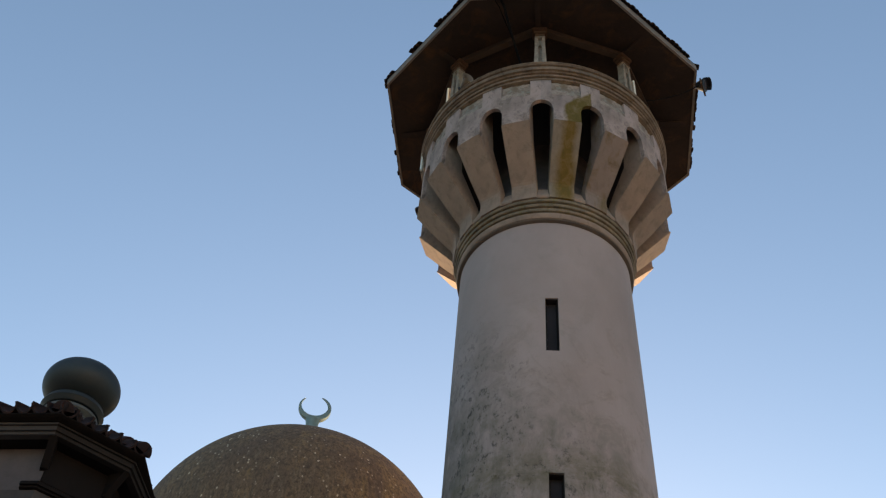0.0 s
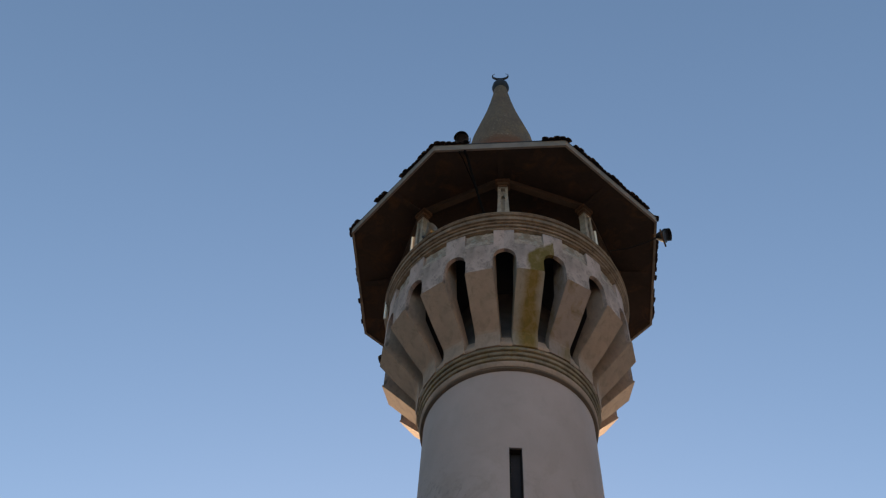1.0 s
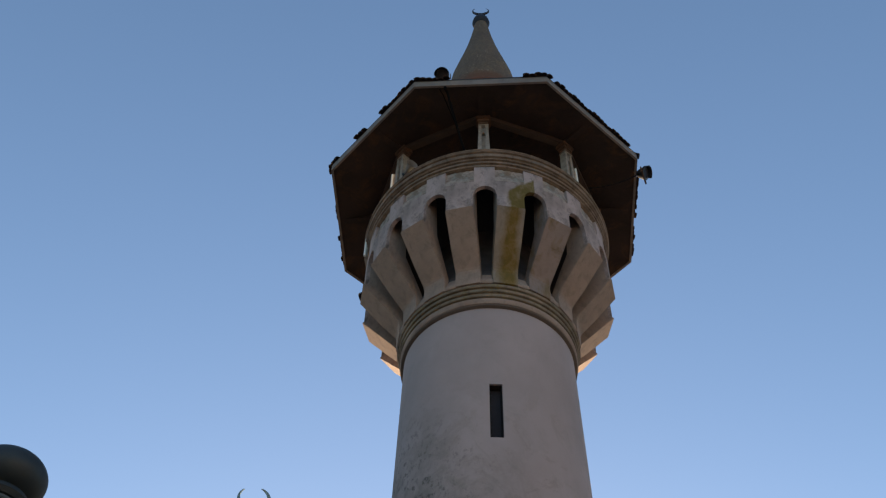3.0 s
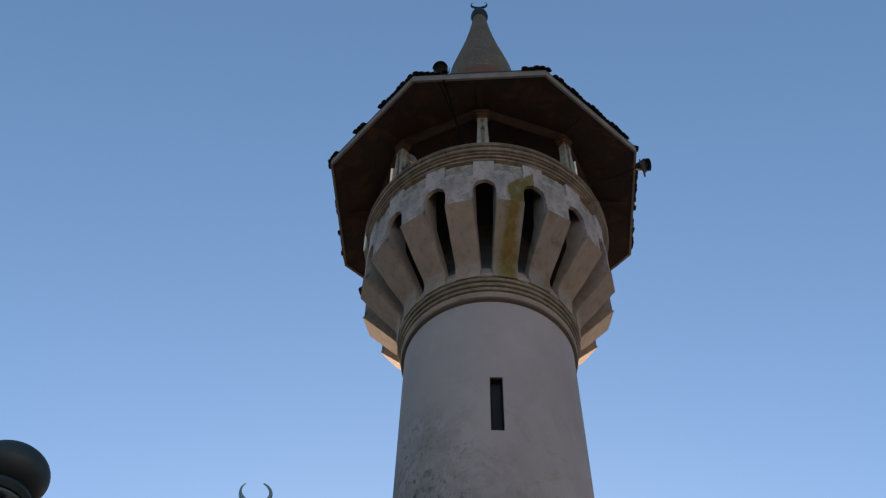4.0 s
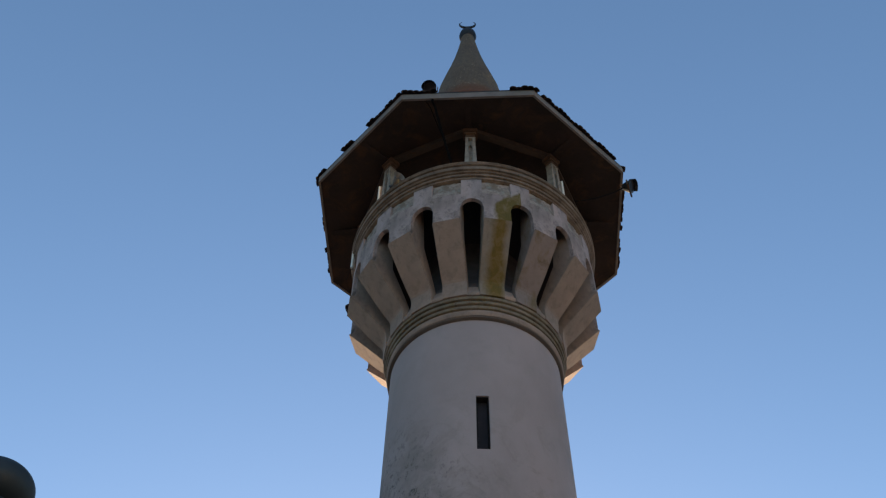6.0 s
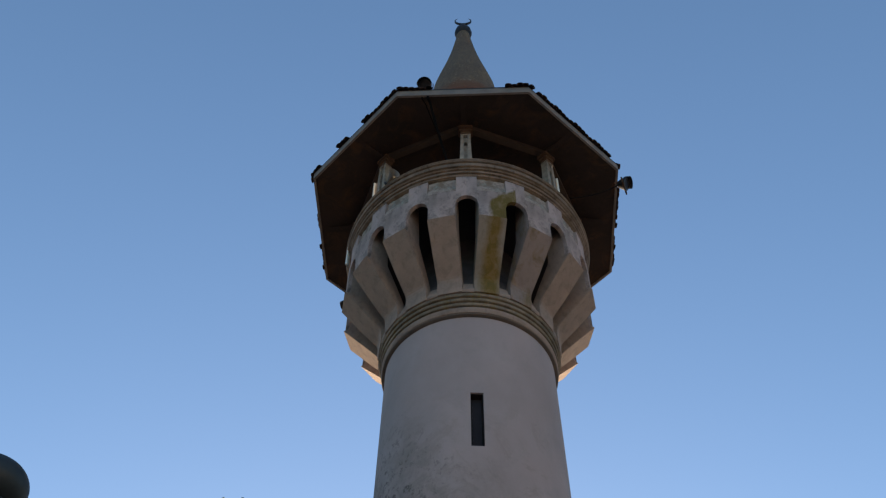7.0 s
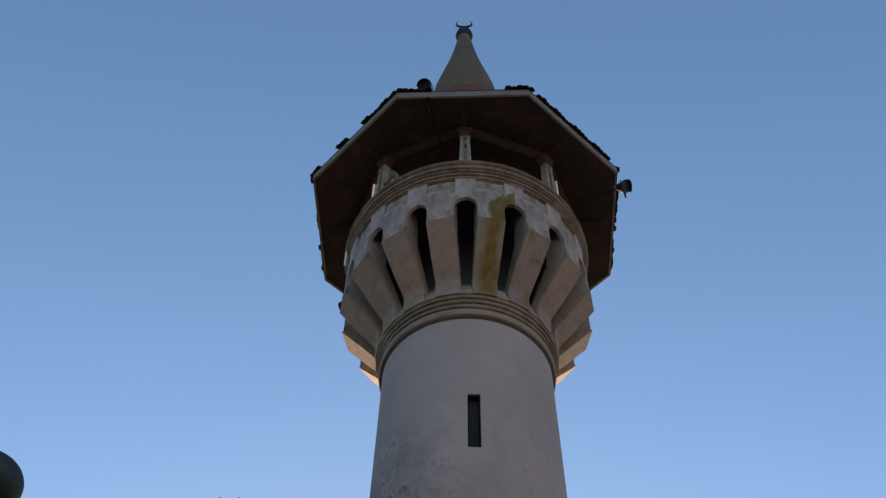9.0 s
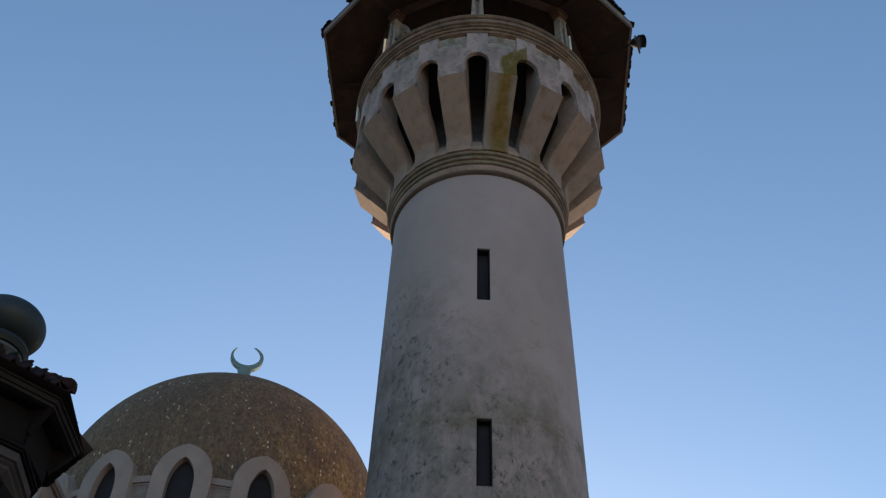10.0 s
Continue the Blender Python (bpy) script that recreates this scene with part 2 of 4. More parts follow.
M_VERDIGRIS = make_plain("pale_verdigris_copper", (0.17, 0.265, 0.27), (0.10, 0.16, 0.165), 4.0, 0.6, 0.2)
M_PEDESTAL = make_plain("grey_green_copper", (0.07, 0.08, 0.08), (0.03, 0.034, 0.035), 4.0, 0.6)
M_LAMP = make_plain("lamp_housing_metal", (0.035, 0.037, 0.042), (0.02, 0.02, 0.022), 6.0, 0.4, 0.3)
M_CABLE = make_plain("black_cable_rubber", (0.006, 0.005, 0.005), (0.004, 0.004, 0.004), 6.0, 0.9, spec=0.05)
M_TUBE = make_plain("white_tube_glass", (0.80, 0.78, 0.70), (0.66, 0.62, 0.52), 6.0, 0.25)
M_WHITE = make_plain("pale_wall_paint", (0.275, 0.222, 0.196), (0.165, 0.13, 0.112), 1.6)
# Darker copy of the grey wall render; the turret's shade is in the colour.
M_SHADED_RENDER = make_plain("shaded_grey_render", (0.088, 0.075, 0.077), (0.04, 0.034, 0.035), 2.2, amount=0.7)
M_TURRET_WALL = make_plain("grey_wall_render", (0.27, 0.235, 0.225), (0.17, 0.145, 0.14), 1.4)
# Near-black: the crushed shade under the turret's eaves is put into this colour.
M_CORNICE = make_plain("near_black_cornice", (0.010, 0.0072, 0.0065), (0.005, 0.004, 0.0038), 2.0, spec=0.1)
M_PALE_BAND = make_plain("pale_cornice_band", (0.052, 0.043, 0.039), (0.024, 0.019, 0.017), 2.0)
M_SHADED_BAND = make_plain("shaded_cornice_band", (0.026, 0.021, 0.019), (0.010, 0.008, 0.0075), 2.5, spec=0.1)
# Lens coloured near white: the gleam on the glass is painted in.
M_LENS_GLEAM = make_plain("lens_gleam_white", (0.72, 0.73, 0.72), (0.55, 0.56, 0.55), 6.0, 0.15, spec=0.5)
M_FRAME = make_plain("dark_window_frame", (0.022, 0.018, 0.017), (0.014, 0.012, 0.012), 5.0, 0.8, spec=0.1)
M_LEDGE = make_plain("ledge_stone", (0.055, 0.046, 0.043), (0.018, 0.015, 0.014), 2.0)
M_HOUSE = make_plain("warm_bounce_render", (0.62, 0.50, 0.38), (0.50, 0.39, 0.29), 0.5)
M_GROUND = make_plain("grey_paving", (0.22, 0.205, 0.19), (0.13, 0.12, 0.11), 0.6)


def make_glass():
    m = material("dark_window_glass", 0.3)
    n = Nodes(m)
    n.colour(n.mix(n.noise(2, 4, 0.6), rgb(0.016, 0.014, 0.015), rgb(0.032, 0.027, 0.027)))
    n.b.inputs["Specular IOR Level"].default_value = 0.06
    return m


M_GLASS = make_glass()
# Near-black inner walls: the lack of light is put into the base colour.
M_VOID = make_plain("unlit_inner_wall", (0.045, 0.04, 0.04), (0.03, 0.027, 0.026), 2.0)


# ---- mesh helpers ----
def finish(bm, name, mat, smooth=False):
    bmesh.ops.recalc_face_normals(bm, faces=bm.faces[:])
    me = bpy.data.meshes.new(name)
    bm.to_mesh(me)
    bm.free()
    me.materials.append(mat)
    if smooth:
        for p in me.polygons:
            p.use_smooth = True
        me.set_sharp_from_angle(angle=radians(38))
    return me


def part(name, bm, mat, parent, label="", smooth=False, m=None):
    me = bm if isinstance(bm, bpy.types.Mesh) else finish(bm, name, mat, smooth)
    ob = new(name, me)
    ob.parent = parent
    if m is not None:
        ob.matrix_basis = m
    if label:
        ob["label"] = label
    return ob


def thing(name, at, label, category, group="", kind="", turn=0.0):
    ob = new(name)
    ob.matrix_basis = pose(*at, 0, 0, turn)
    return tagged(ob, label, category, group, kind)


def polar(r, a, z):
    """a in degrees, 0 towards the viewer's side (-y), growing to +x."""
    return Vector((r * math.sin(radians(a)), -r * math.cos(radians(a)), z))


def lathe(profile, steps=96, closed=False, a0=0.0, a1=360.0):
    """Turns (r, z) pairs round the z axis."""
    bm = bmesh.new()
    full = abs(a1 - a0 - 360) < 1e-6
    n = steps if full else steps + 1
    rings = []
    for i in range(n):
        a = a0 + (a1 - a0) * i / steps
        rings.append([bm.verts.new(polar(max(r, 1e-4), a, z)) for r, z in profile])
    k = len(profile)
    for i in range(steps):
        p, q = rings[i], rings[(i + 1) % n]
        for j in range(k if closed else k - 1):
            bm.faces.new((p[j], q[j], q[(j + 1) % k], p[(j + 1) % k]))
    bmesh.ops.remove_doubles(bm, verts=bm.verts[:], dist=2e-4)
    return bm


def hexa(bm, pts):
    """A block from 8 corners: 4 below, 4 above, both in the same turn."""
    v = [bm.verts.new(p) for p in pts]
    for f in ((0, 1, 2, 3), (4, 5, 6, 7), (0, 1, 5, 4), (1, 2, 6, 5), (2, 3, 7, 6), (3, 0, 4, 7)):
        bm.faces.new([v[i] for i in f])
    return v


def cell(bm, a0, a1, lo0, lo1, hi0, hi1, r_in, r_out):
    """A piece of a curved wall between two angles."""
    hexa(bm, [polar(r_in, a0, lo0), polar(r_out, a0, lo0), polar(r_out, a1, lo1), polar(r_in, a1, lo1),
              polar(r_in, a0, hi0), polar(r_out, a0, hi0), polar(r_out, a1, hi1), polar(r_in, a1, hi1)])


def box(bm, c, s, m=None, bevel=0.0):
    x, y, z = (k / 2 for k in s)
    t = Matrix.Translation(c) if m is None else m @ Matrix.Translation(c)
    v = hexa(bm, [t @ Vector(p) for p in ((-x, -y, -z), (x, -y, -z), (x, y, -z), (-x, y, -z), (-x, -y, z), (x, -y, z), (x, y, z), (-x, y, z))])
    if bevel:
        edges = {e for k in v for e in k.link_edges}
        bmesh.ops.bevel(bm, geom=list(edges), offset=bevel, segments=2, affect="EDGES")


def boxed(c, s, bevel=0.0):
    bm = bmesh.new()
    box(bm, c, s, None, bevel)
    return bm


def tube(points, radius, sides=8):
    """A round bar along points."""
    bm = bmesh.new()
    pts = [Vector(p) for p in points]
    rings = []
    for i, p in enumerate(pts):
        d = (pts[min(i + 1, len(pts) - 1)] - pts[max(i - 1, 0)]).normalized()
        u = d.cross(Vector((0.31, 0.17, 0.93))).normalized()
        w = d.cross(u)
        rings.append([bm.verts.new(p + radius * (math.cos(2 * math.pi * k / sides) * u + math.sin(2 * math.pi * k / sides) * w)) for k in range(sides)])
    for a, b in zip(rings, rings[1:]):
        for k in range(sides):
            bm.faces.new((a[k], a[(k + 1) % sides], b[(k + 1) % sides], b[k]))
    bm.faces.new(rings[0])
    bm.faces.new(rings[-1])
    return bm


def sag(p, q, drop, n=10):
    p, q = Vector(p), Vector(q)
    return [p.lerp(q, i / n) - Vector((0, 0, drop * 4 * (i / n) * (1 - i / n))) for i in range(n + 1)]


def crescent_mesh(outer, inner, lift, thick, gap=44):
    """An upward-open crescent in the xz plane, thick at its foot and thin at its horns, centred at the origin."""
    bm = bmesh.new()
    n = 36
    front, back = [], []
    for i in range(n + 1):
        a = radians(-90 - (180 - gap) + (360 - 2 * gap) * i / n)
        o = Vector((outer * math.cos(a), 0, outer * math.sin(a)))
        q = Vector((inner * math.cos(a), 0, inner * math.sin(a) + lift))
        t = thick * (0.25 + 0.75 * math.sin(math.pi * i / n))
        front.append([bm.verts.new(p + Vector((0, -t, 0))) for p in (o, q)])
        back.append([bm.verts.new(p + Vector((0, t, 0))) for p in (o, q)])
    for i in range(n):
        for s in (front, back):
            bm.faces.new((s[i][0], s[i + 1][0], s[i + 1][1], s[i][1]))
        for k in (0, 1):
            bm.faces.new((front[i][k], front[i + 1][k], back[i + 1][k], back[i][k]))
    for i in (0, n):
        bm.faces.new((front[i][0], front[i][1], back[i][1], back[i][0]))
    return bm


def barrel_tile(width, length, thick=0.018, n=8, flare=1.12, plug=False):
    """A half-round roof tile, its wide end at the origin, running up along +y."""
    bm = bmesh.new()
    ends = []
    for y, k in ((0.0, flare), (length, 1.0)):
        o, q = [], []
        for i in range(n + 1):
            a = math.pi * i / n
            r = width / 2 * k
            o.append(bm.verts.new((r * math.cos(a), y, r * math.sin(a))))
            q.append(bm.verts.new(((r - thick) * math.cos(a), y, (r - thick) * math.sin(a))))
        ends.append((o, q))
    (o0, q0), (o1, q1) = ends
    for i in range(n):
        bm.faces.new((o0[i], o0[i + 1], o1[i + 1], o1[i]))
        bm.faces.new((q0[i], q0[i + 1], q1[i + 1], q1[i]))
        bm.faces.new((o0[i], o0[i + 1], q0[i + 1], q0[i]))
        bm.faces.new((o1[i], o1[i + 1], q1[i + 1], q1[i]))
    for i in (0, n):
        bm.faces.new((o0[i], o1[i], q1[i], q0[i]))
    if plug:  # mortar fills the open end
        bm.faces.new(q0)
    return bm


# ---- ground ----
g = bmesh.new()
side, steps = 1500.0, 24
grid = [[g.verts.new((side * (i / steps * 2 - 1), side * (j / steps * 2 - 1), 0)) for j in range(steps + 1)] for i in range(steps + 1)]
for i in range(steps):
    for j in range(steps):
        g.faces.new((grid[i][j], grid[i + 1][j], grid[i + 1][j + 1], grid[i][j + 1]))
tagged(new("ground", finish(g, "ground", M_GROUND)), "grey paved ground round the mosque", "ground", kind="structure")

# ---- minaret ----
AXIS = (0.0, 20.0, 0.0)
minaret = thing("minaret", AXIS, "tall round plastered minaret with a corbelled balcony and stone spire", "minaret")
Z_NECK, Z_CORBEL, Z_BAND, Z_PANEL, Z_MOULD = 23.66, 24.46, 26.42, 27.80, 28.50


def shaft_radius(z):
    return 2.34 + 0.0125 * (Z_NECK - z)


SLITS = ((18.94, 20.72), (13.75, 15.44), (8.3, 10.1))


def build_shaft():
    """The tapered shaft, with three slit windows cut through its wall."""
    mid, half = 3.82, 3.76
    angles = sorted({mid - half, mid + half} | {-180 + 3.6 * i for i in range(100) if abs(-180 + 3.6 * i - mid) > half + 0.9})
    levels = sorted({k for s in SLITS for k in s} | {0.0, Z_NECK + 0.1} | {1.2 * i for i in range(1, 20)})
    bm = bmesh.new()
    v = {}
    for i, a in enumerate(angles):
        for z in levels:
            v[i, z] = bm.verts.new(polar(shaft_radius(z), a, z))
    n = len(angles)
    for i in range(n):
        j = (i + 1) % n
        for z0, z1 in zip(levels, levels[1:]):
            hole = abs(angles[i] - (mid - half)) < 1e-6 and any(lo - 1e-6 <= z0 and z1 <= hi + 1e-6 for lo, hi in SLITS)
            if not hole:
                bm.faces.new((v[i, z0], v[j, z0], v[j, z1], v[i, z1]))
    for lo, hi in SLITS:
        zs = [z for z in levels if lo - 1e-6 <= z <= hi + 1e-6]
        for a in (mid - half, mid + half):
            for z0, z1 in zip(zs, zs[1:]):
                bm.faces.new([bm.verts.new(p) for p in (polar(shaft_radius(z0), a, z0), polar(shaft_radius(z0) - 0.5, a, z0), polar(shaft_radius(z1) - 0.5, a, z1), polar(shaft_radius(z1), a, z1))])
        for z in (lo, hi):
            r = shaft_radius(z)
            bm.faces.new([bm.verts.new(p) for p in (polar(r, mid - half, z), polar(r, mid + half, z), polar(r - 0.5, mid + half, z), polar(r - 0.5, mid - half, z))])
    part("shaft", bm, M_SHAFT, minaret, "off-white plaster shaft, stained with dark mould lower down", True)
    for lo, hi in SLITS:
        r = shaft_radius(lo)
        win = bmesh.new()
        cell(win, mid - half - 0.3, mid + half + 0.3, lo - 0.02, lo - 0.02, hi + 0.02, hi + 0.02, r - 0.30, r - 0.22)
        w = part("window", win, M_FRAME, minaret, "narrow dark slit window")
        # dark strips added inside the reveal, its shade put into their colour
        head = bmesh.new()
        cell(head, mid - half + 0.1, mid + half - 0.1, hi - 0.03, hi - 0.03, hi - 0.004, hi - 0.004, r - 0.24, r - 0.06)
        part("head_shade_strip", head, M_FRAME, w)
        sides = bmesh.new()
        cell(sides, mid + half - 0.5, mid + half - 0.1, lo + 0.01, lo + 0.01, hi - 0.04, hi - 0.04, r - 0.24, r - 0.06)
        part("side_shade_strip", sides, M_FRAME, w)
        pane = bmesh.new()
        cell(pane, mid - half + 0.9, mid + half - 0.9, lo + 0.05, lo + 0.05, hi - 0.05, hi - 0.05, r - 0.22, r - 0.21)
        part("pane", pane, M_GLASS, w)
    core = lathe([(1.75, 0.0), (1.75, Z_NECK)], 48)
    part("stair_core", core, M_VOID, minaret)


build_shaft()

# neck mouldings: a dark roll, a pale band, then three fillets stepping out under a plain skirt
part("roll_moulding", lathe([(2.30, Z_NECK - 0.02), (2.37, Z_NECK - 0.01), (2.425, Z_NECK + 0.02), (2.43, Z_NECK + 0.05), (2.39, Z_NECK + 0.075), (2.30, Z_NECK + 0.08)], 96, True), M_ROLL, minaret, "roll moulding at the head of the shaft, darkened for its shaded underside", True)
part("neck_band", lathe([(2.30, Z_NECK + 0.085), (2.425, Z_NECK + 0.085), (2.445, Z_NECK + 0.11), (2.455, Z_NECK + 0.27), (2.42, Z_NECK + 0.295), (2.30, Z_NECK + 0.295)], 96, True), M_CORBEL, minaret, "plain pale band round the neck", True)
for i in range(3):
    z = Z_NECK + 0.305 + 0.158 * i
    r = 2.478 + 0.036 * i
    part("fillet_moulding", lathe([(2.25, z + 0.022), (r - 0.03, z + 0.022), (r - 0.006, z + 0.035), (r + 0.006, z + 0.085), (r, z + 0.13), (r - 0.03, z + 0.15), (2.25, z + 0.15)], 96, True), M_RING, minaret, "", True)
part("drum", lathe([(2.2, Z_NECK + 0.1), (2.33, Z_NECK + 0.2), (2.38, Z_CORBEL - 0.02), (2.545, Z_CORBEL), (2.566, Z_CORBEL + 0.03), (2.572, Z_CORBEL + 0.12), (2.555, Z_CORBEL + 0.16), (2.50, Z_CORBEL + 0.25), (2.44, 24.95)], 96), M_CORBEL, minaret, "plain skirt and pale sills at the feet of the slots", True)
part("slot_back", lathe([(2.44, 24.95), (2.34, 25.25), (2.2, 25.55), (2.04, 25.9), (1.92, 26.3), (1.80, 26.8), (1.65, 28.3)], 96), M_SLOT_SHADE, minaret, "back of the slots, darkened for the shade in them", True)

PITCH = 22.5
GAP_TOP, GAP_LOW = 0.68, 0.33


def corbel_mesh():
    """A bracket that rises upright from the neck, then sweeps out to its head; flat cheeks, wider at the head."""
    bm = bmesh.new()
    head = 2 * 3.66 * math.tan(radians(PITCH / 2)) - GAP_TOP + 0.015
    foot = 2 * 2.57 * math.tan(radians(PITCH / 2)) - GAP_LOW
    # each bracket is hollow behind: the slots open into a dark passage under the balcony
    outer = ((2.57, Z_CORBEL), (2.578, 24.7), (2.588, 24.9), (2.61, 25.0), (2.65, 25.07), (3.04, 25.55), (3.735, Z_BAND), (3.57, Z_BAND), (3.57, 28.15))
    inner = ((2.34, Z_CORBEL - 0.03), (2.34, 24.7), (2.35, 24.92), (2.37, 25.05), (2.40, 25.18), (2.62, 25.68), (2.98, 26.44), (3.0, 26.5), (3.1, 28.15))
    wide = [foot + (head - foot) * (rr - 2.57) / 1.165 for rr, z in outer]
    deep = [foot + (head - foot) * (rr - 2.57) / 1.165 for rr, z in inner]
    side = []
    for s in (-1, 1):
        o = [bm.verts.new((s * w / 2, -rr, z)) for (rr, z), w in zip(outer, wide)]
        q = [bm.verts.new((s * w / 2, -rr, z)) for (rr, z), w in zip(inner, deep)]
        side.append((o, q))
    n = len(outer)
    (o0, q0), (o1, q1) = side
    for k in range(n - 1):
        for o, q in side:
            bm.faces.new((o[k], o[k + 1], q[k + 1], q[k]))
        bm.faces.new((o0[k], o0[k + 1], o1[k + 1], o1[k]))
        bm.faces.new((q0[k], q0[k + 1], q1[k + 1], q1[k]))
    for k in (0, n - 1):
        bm.faces.new((o0[k], o1[k], q1[k], q0[k]))
    rim = set(o0[:7]) | set(o1[:7])
    edges = [e for e in bm.edges if all(v in rim for v in e.verts) and e.verts[0].co.x * e.verts[1].co.x > 0]
    bmesh.ops.bevel(bm, geom=edges, offset=0.022, segments=2, affect="EDGES")
    return bm


def band_mesh(mat):
    """One bay of the balcony wall, over one corbel, with half of an arched opening on either side and a sunk panel above."""
    bm = bmesh.new()
    r = 3.70
    half_gap = math.degrees(GAP_TOP / 2 / r)
    spring, crown = 27.02, 27.48
    us = [-11.25 + half_gap * k / 6 for k in range(7)] + [-11.25 + half_gap + (22.5 - 2 * half_gap) * k / 6 for k in range(1, 7)] + [11.25 - half_gap + half_gap * k / 6 for k in range(1, 7)]

    def low(u):
        d = (11.25 - abs(u)) / half_gap
        if d >= 1 - 1e-6:
            return None
        return spring + (crown - spring) * math.sqrt(max(0.0, 1 - d * d))

    for u0, u1 in zip(us, us[1:]):
        l0, l1 = low(u0), low(u1)
        if l0 is None and l1 is None:
            l0 = l1 = Z_BAND
        else:
            l0 = spring if l0 is None else l0
            l1 = spring if l1 is None else l1
        cell(bm, u0, u1, l0, l1, Z_PANEL, Z_PANEL, 3.58, r)
    for u0, u1, depth in ((-11.25, -6.6, 0.0), (-6.6, -2.2, 0.125), (-2.2, 2.2, 0.125), (2.2, 6.6, 0.125), (6.6, 11.25, 0.0)):
        cell(bm, u0, u1, Z_PANEL, Z_PANEL, Z_MOULD, Z_MOULD, 3.54, r - depth)
    bmesh.ops.remove_doubles(bm, verts=bm.verts[:], dist=1e-4)
    return finish(bm, "wall_bay", mat)


def sunk_panel(seed):
    """A hollow of broken plaster: deep under the coping, level with the wall below."""
    rnd = random.Random(seed)
    bm = bmesh.new()
    nu, nv = 12, 6
    foot = Z_PANEL - rnd.uniform(0.0, 0.06)
    front = []
    for i in range(nu + 1):
        u = -6.55 + 13.1 * i / nu
        col = []
        for j in range(nv + 1):
            v = j / nv
            out = 3.703 - 0.095 * min(1.0, v * 1.7) ** 1.4 + rnd.uniform(-0.014, 0.014) * (1 if j else 0.3)
            col.append(bm.verts.new(polar(out, u, foot + (Z_MOULD - 0.005 - foot) * v)))
        front.append(col)
    back = [[bm.verts.new(polar(3.57, -6.55 + 13.1 * i / nu, z)) for z in (foot, Z_MOULD - 0.005)] for i in range(nu + 1)]
    for i in range(nu):
        for j in range(nv):
            bm.faces.new((front[i][j], front[i + 1][j], front[i + 1][j + 1], front[i][j + 1]))
        bm.faces.new((front[i][0], front[i + 1][0], back[i + 1][0], back[i][0]))
        bm.faces.new((front[i][nv], front[i + 1][nv], back[i + 1][1], back[i][1]))
        bm.faces.new((back[i][0], back[i + 1][0], back[i + 1][1], back[i][1]))
    for i in (0, nu):
        bm.faces.new([front[i][j] for j in range(nv + 1)] + [back[i][1], back[i][0]])
    return finish(bm, "sunk_panel", M_PANEL, True)


corbel_me = finish(corbel_mesh(), "corbel", M_CORBEL)
corbel_moss = corbel_me.copy()
corbel_moss.materials[0] = M_MOSS
corbel_some = corbel_me.copy()
corbel_some.materials[0] = M_MOSS_LIGHT
bay_me = band_mesh(M_STONE)
bay_moss = bay_me.copy()
bay_moss.materials[0] = M_MOSS_BAY
for i in range(16):
    a = 11.25 + PITCH * i
    turn = pose(0, 0, 0, 0, 0, a)
    part("corbel", corbel_moss if i == 0 else corbel_some if i == 1 else corbel_me, None, minaret, "corbel grown over with yellow-green moss" if i == 0 else "", m=turn)
    bay = part("wall_bay", bay_moss if i == 0 else bay_me, None, minaret, "", m=turn)
    part("sunk_panel", sunk_panel(i), None, bay, "sunk panel of patchy broken plaster")
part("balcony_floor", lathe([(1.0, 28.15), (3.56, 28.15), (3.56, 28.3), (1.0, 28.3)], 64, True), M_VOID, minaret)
part("balcony_wall_lining", lathe([(3.36, 28.3), (3.50, 28.3), (3.50, Z_MOULD + 0.01), (3.36, Z_MOULD + 0.01)], 64, True), M_STONE, minaret)

# coping of the balcony wall: stacked rolls
for r, z0, h in ((3.72, Z_MOULD, 0.12), (3.755, Z_MOULD + 0.14, 0.13), (3.79, Z_MOULD + 0.285, 0.10), (3.83, Z_MOULD + 0.40, 0.19), (3.86, Z_MOULD + 0.61, 0.11), (3.84, Z_MOULD + 0.735, 0.11)):
    part("coping_moulding", lathe([(3.34, z0), (r - 0.085, z0), (r - 0.07, z0 + 0.012), (r - 0.014, z0 + 0.026), (r, z0 + h * 0.55), (r - 0.012, z0 + h - 0.02), (r - 0.07, z0 + h - 0.006), (r - 0.085, z0 + h), (3.34, z0 + h)], 96, True), M_PARAPET_RING, minaret, "", True)

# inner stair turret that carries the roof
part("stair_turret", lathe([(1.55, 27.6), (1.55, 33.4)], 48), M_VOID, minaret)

# roof: eight sides with a flat side towards -y
R_EAVE, Z_SOFFIT, Z_FASCIA = 5.327, 31.36, 31.66
OCT = [-22.5 - 0.73 + 45 * i for i in range(8)]


def prism_ring(r0, z0, r1, z1, lift=0.0):
    """An eight-sided sheet between two rings, given a thickness."""
    bm = bmesh.new()
    lo = [bm.verts.new(polar(r0, a, z0)) for a in OCT]
    hi = [bm.verts.new(polar(r1, a, z1)) for a in OCT]
    lo2 = [bm.verts.new(polar(r0, a, z0 + lift)) for a in OCT]
    hi2 = [bm.verts.new(polar(r1, a, z1 + lift)) for a in OCT]
    for i in range(8):
        j = (i + 1) % 8
        bm.faces.new((lo[i], lo[j], hi[j], hi[i]))
        bm.faces.new((lo2[i], lo2[j], hi2[j], hi2[i]))
        bm.faces.new((lo[i], lo[j], lo2[j], lo2[i]))
        bm.faces.new((hi[i], hi[j], hi2[j], hi2[i]))
    return bm


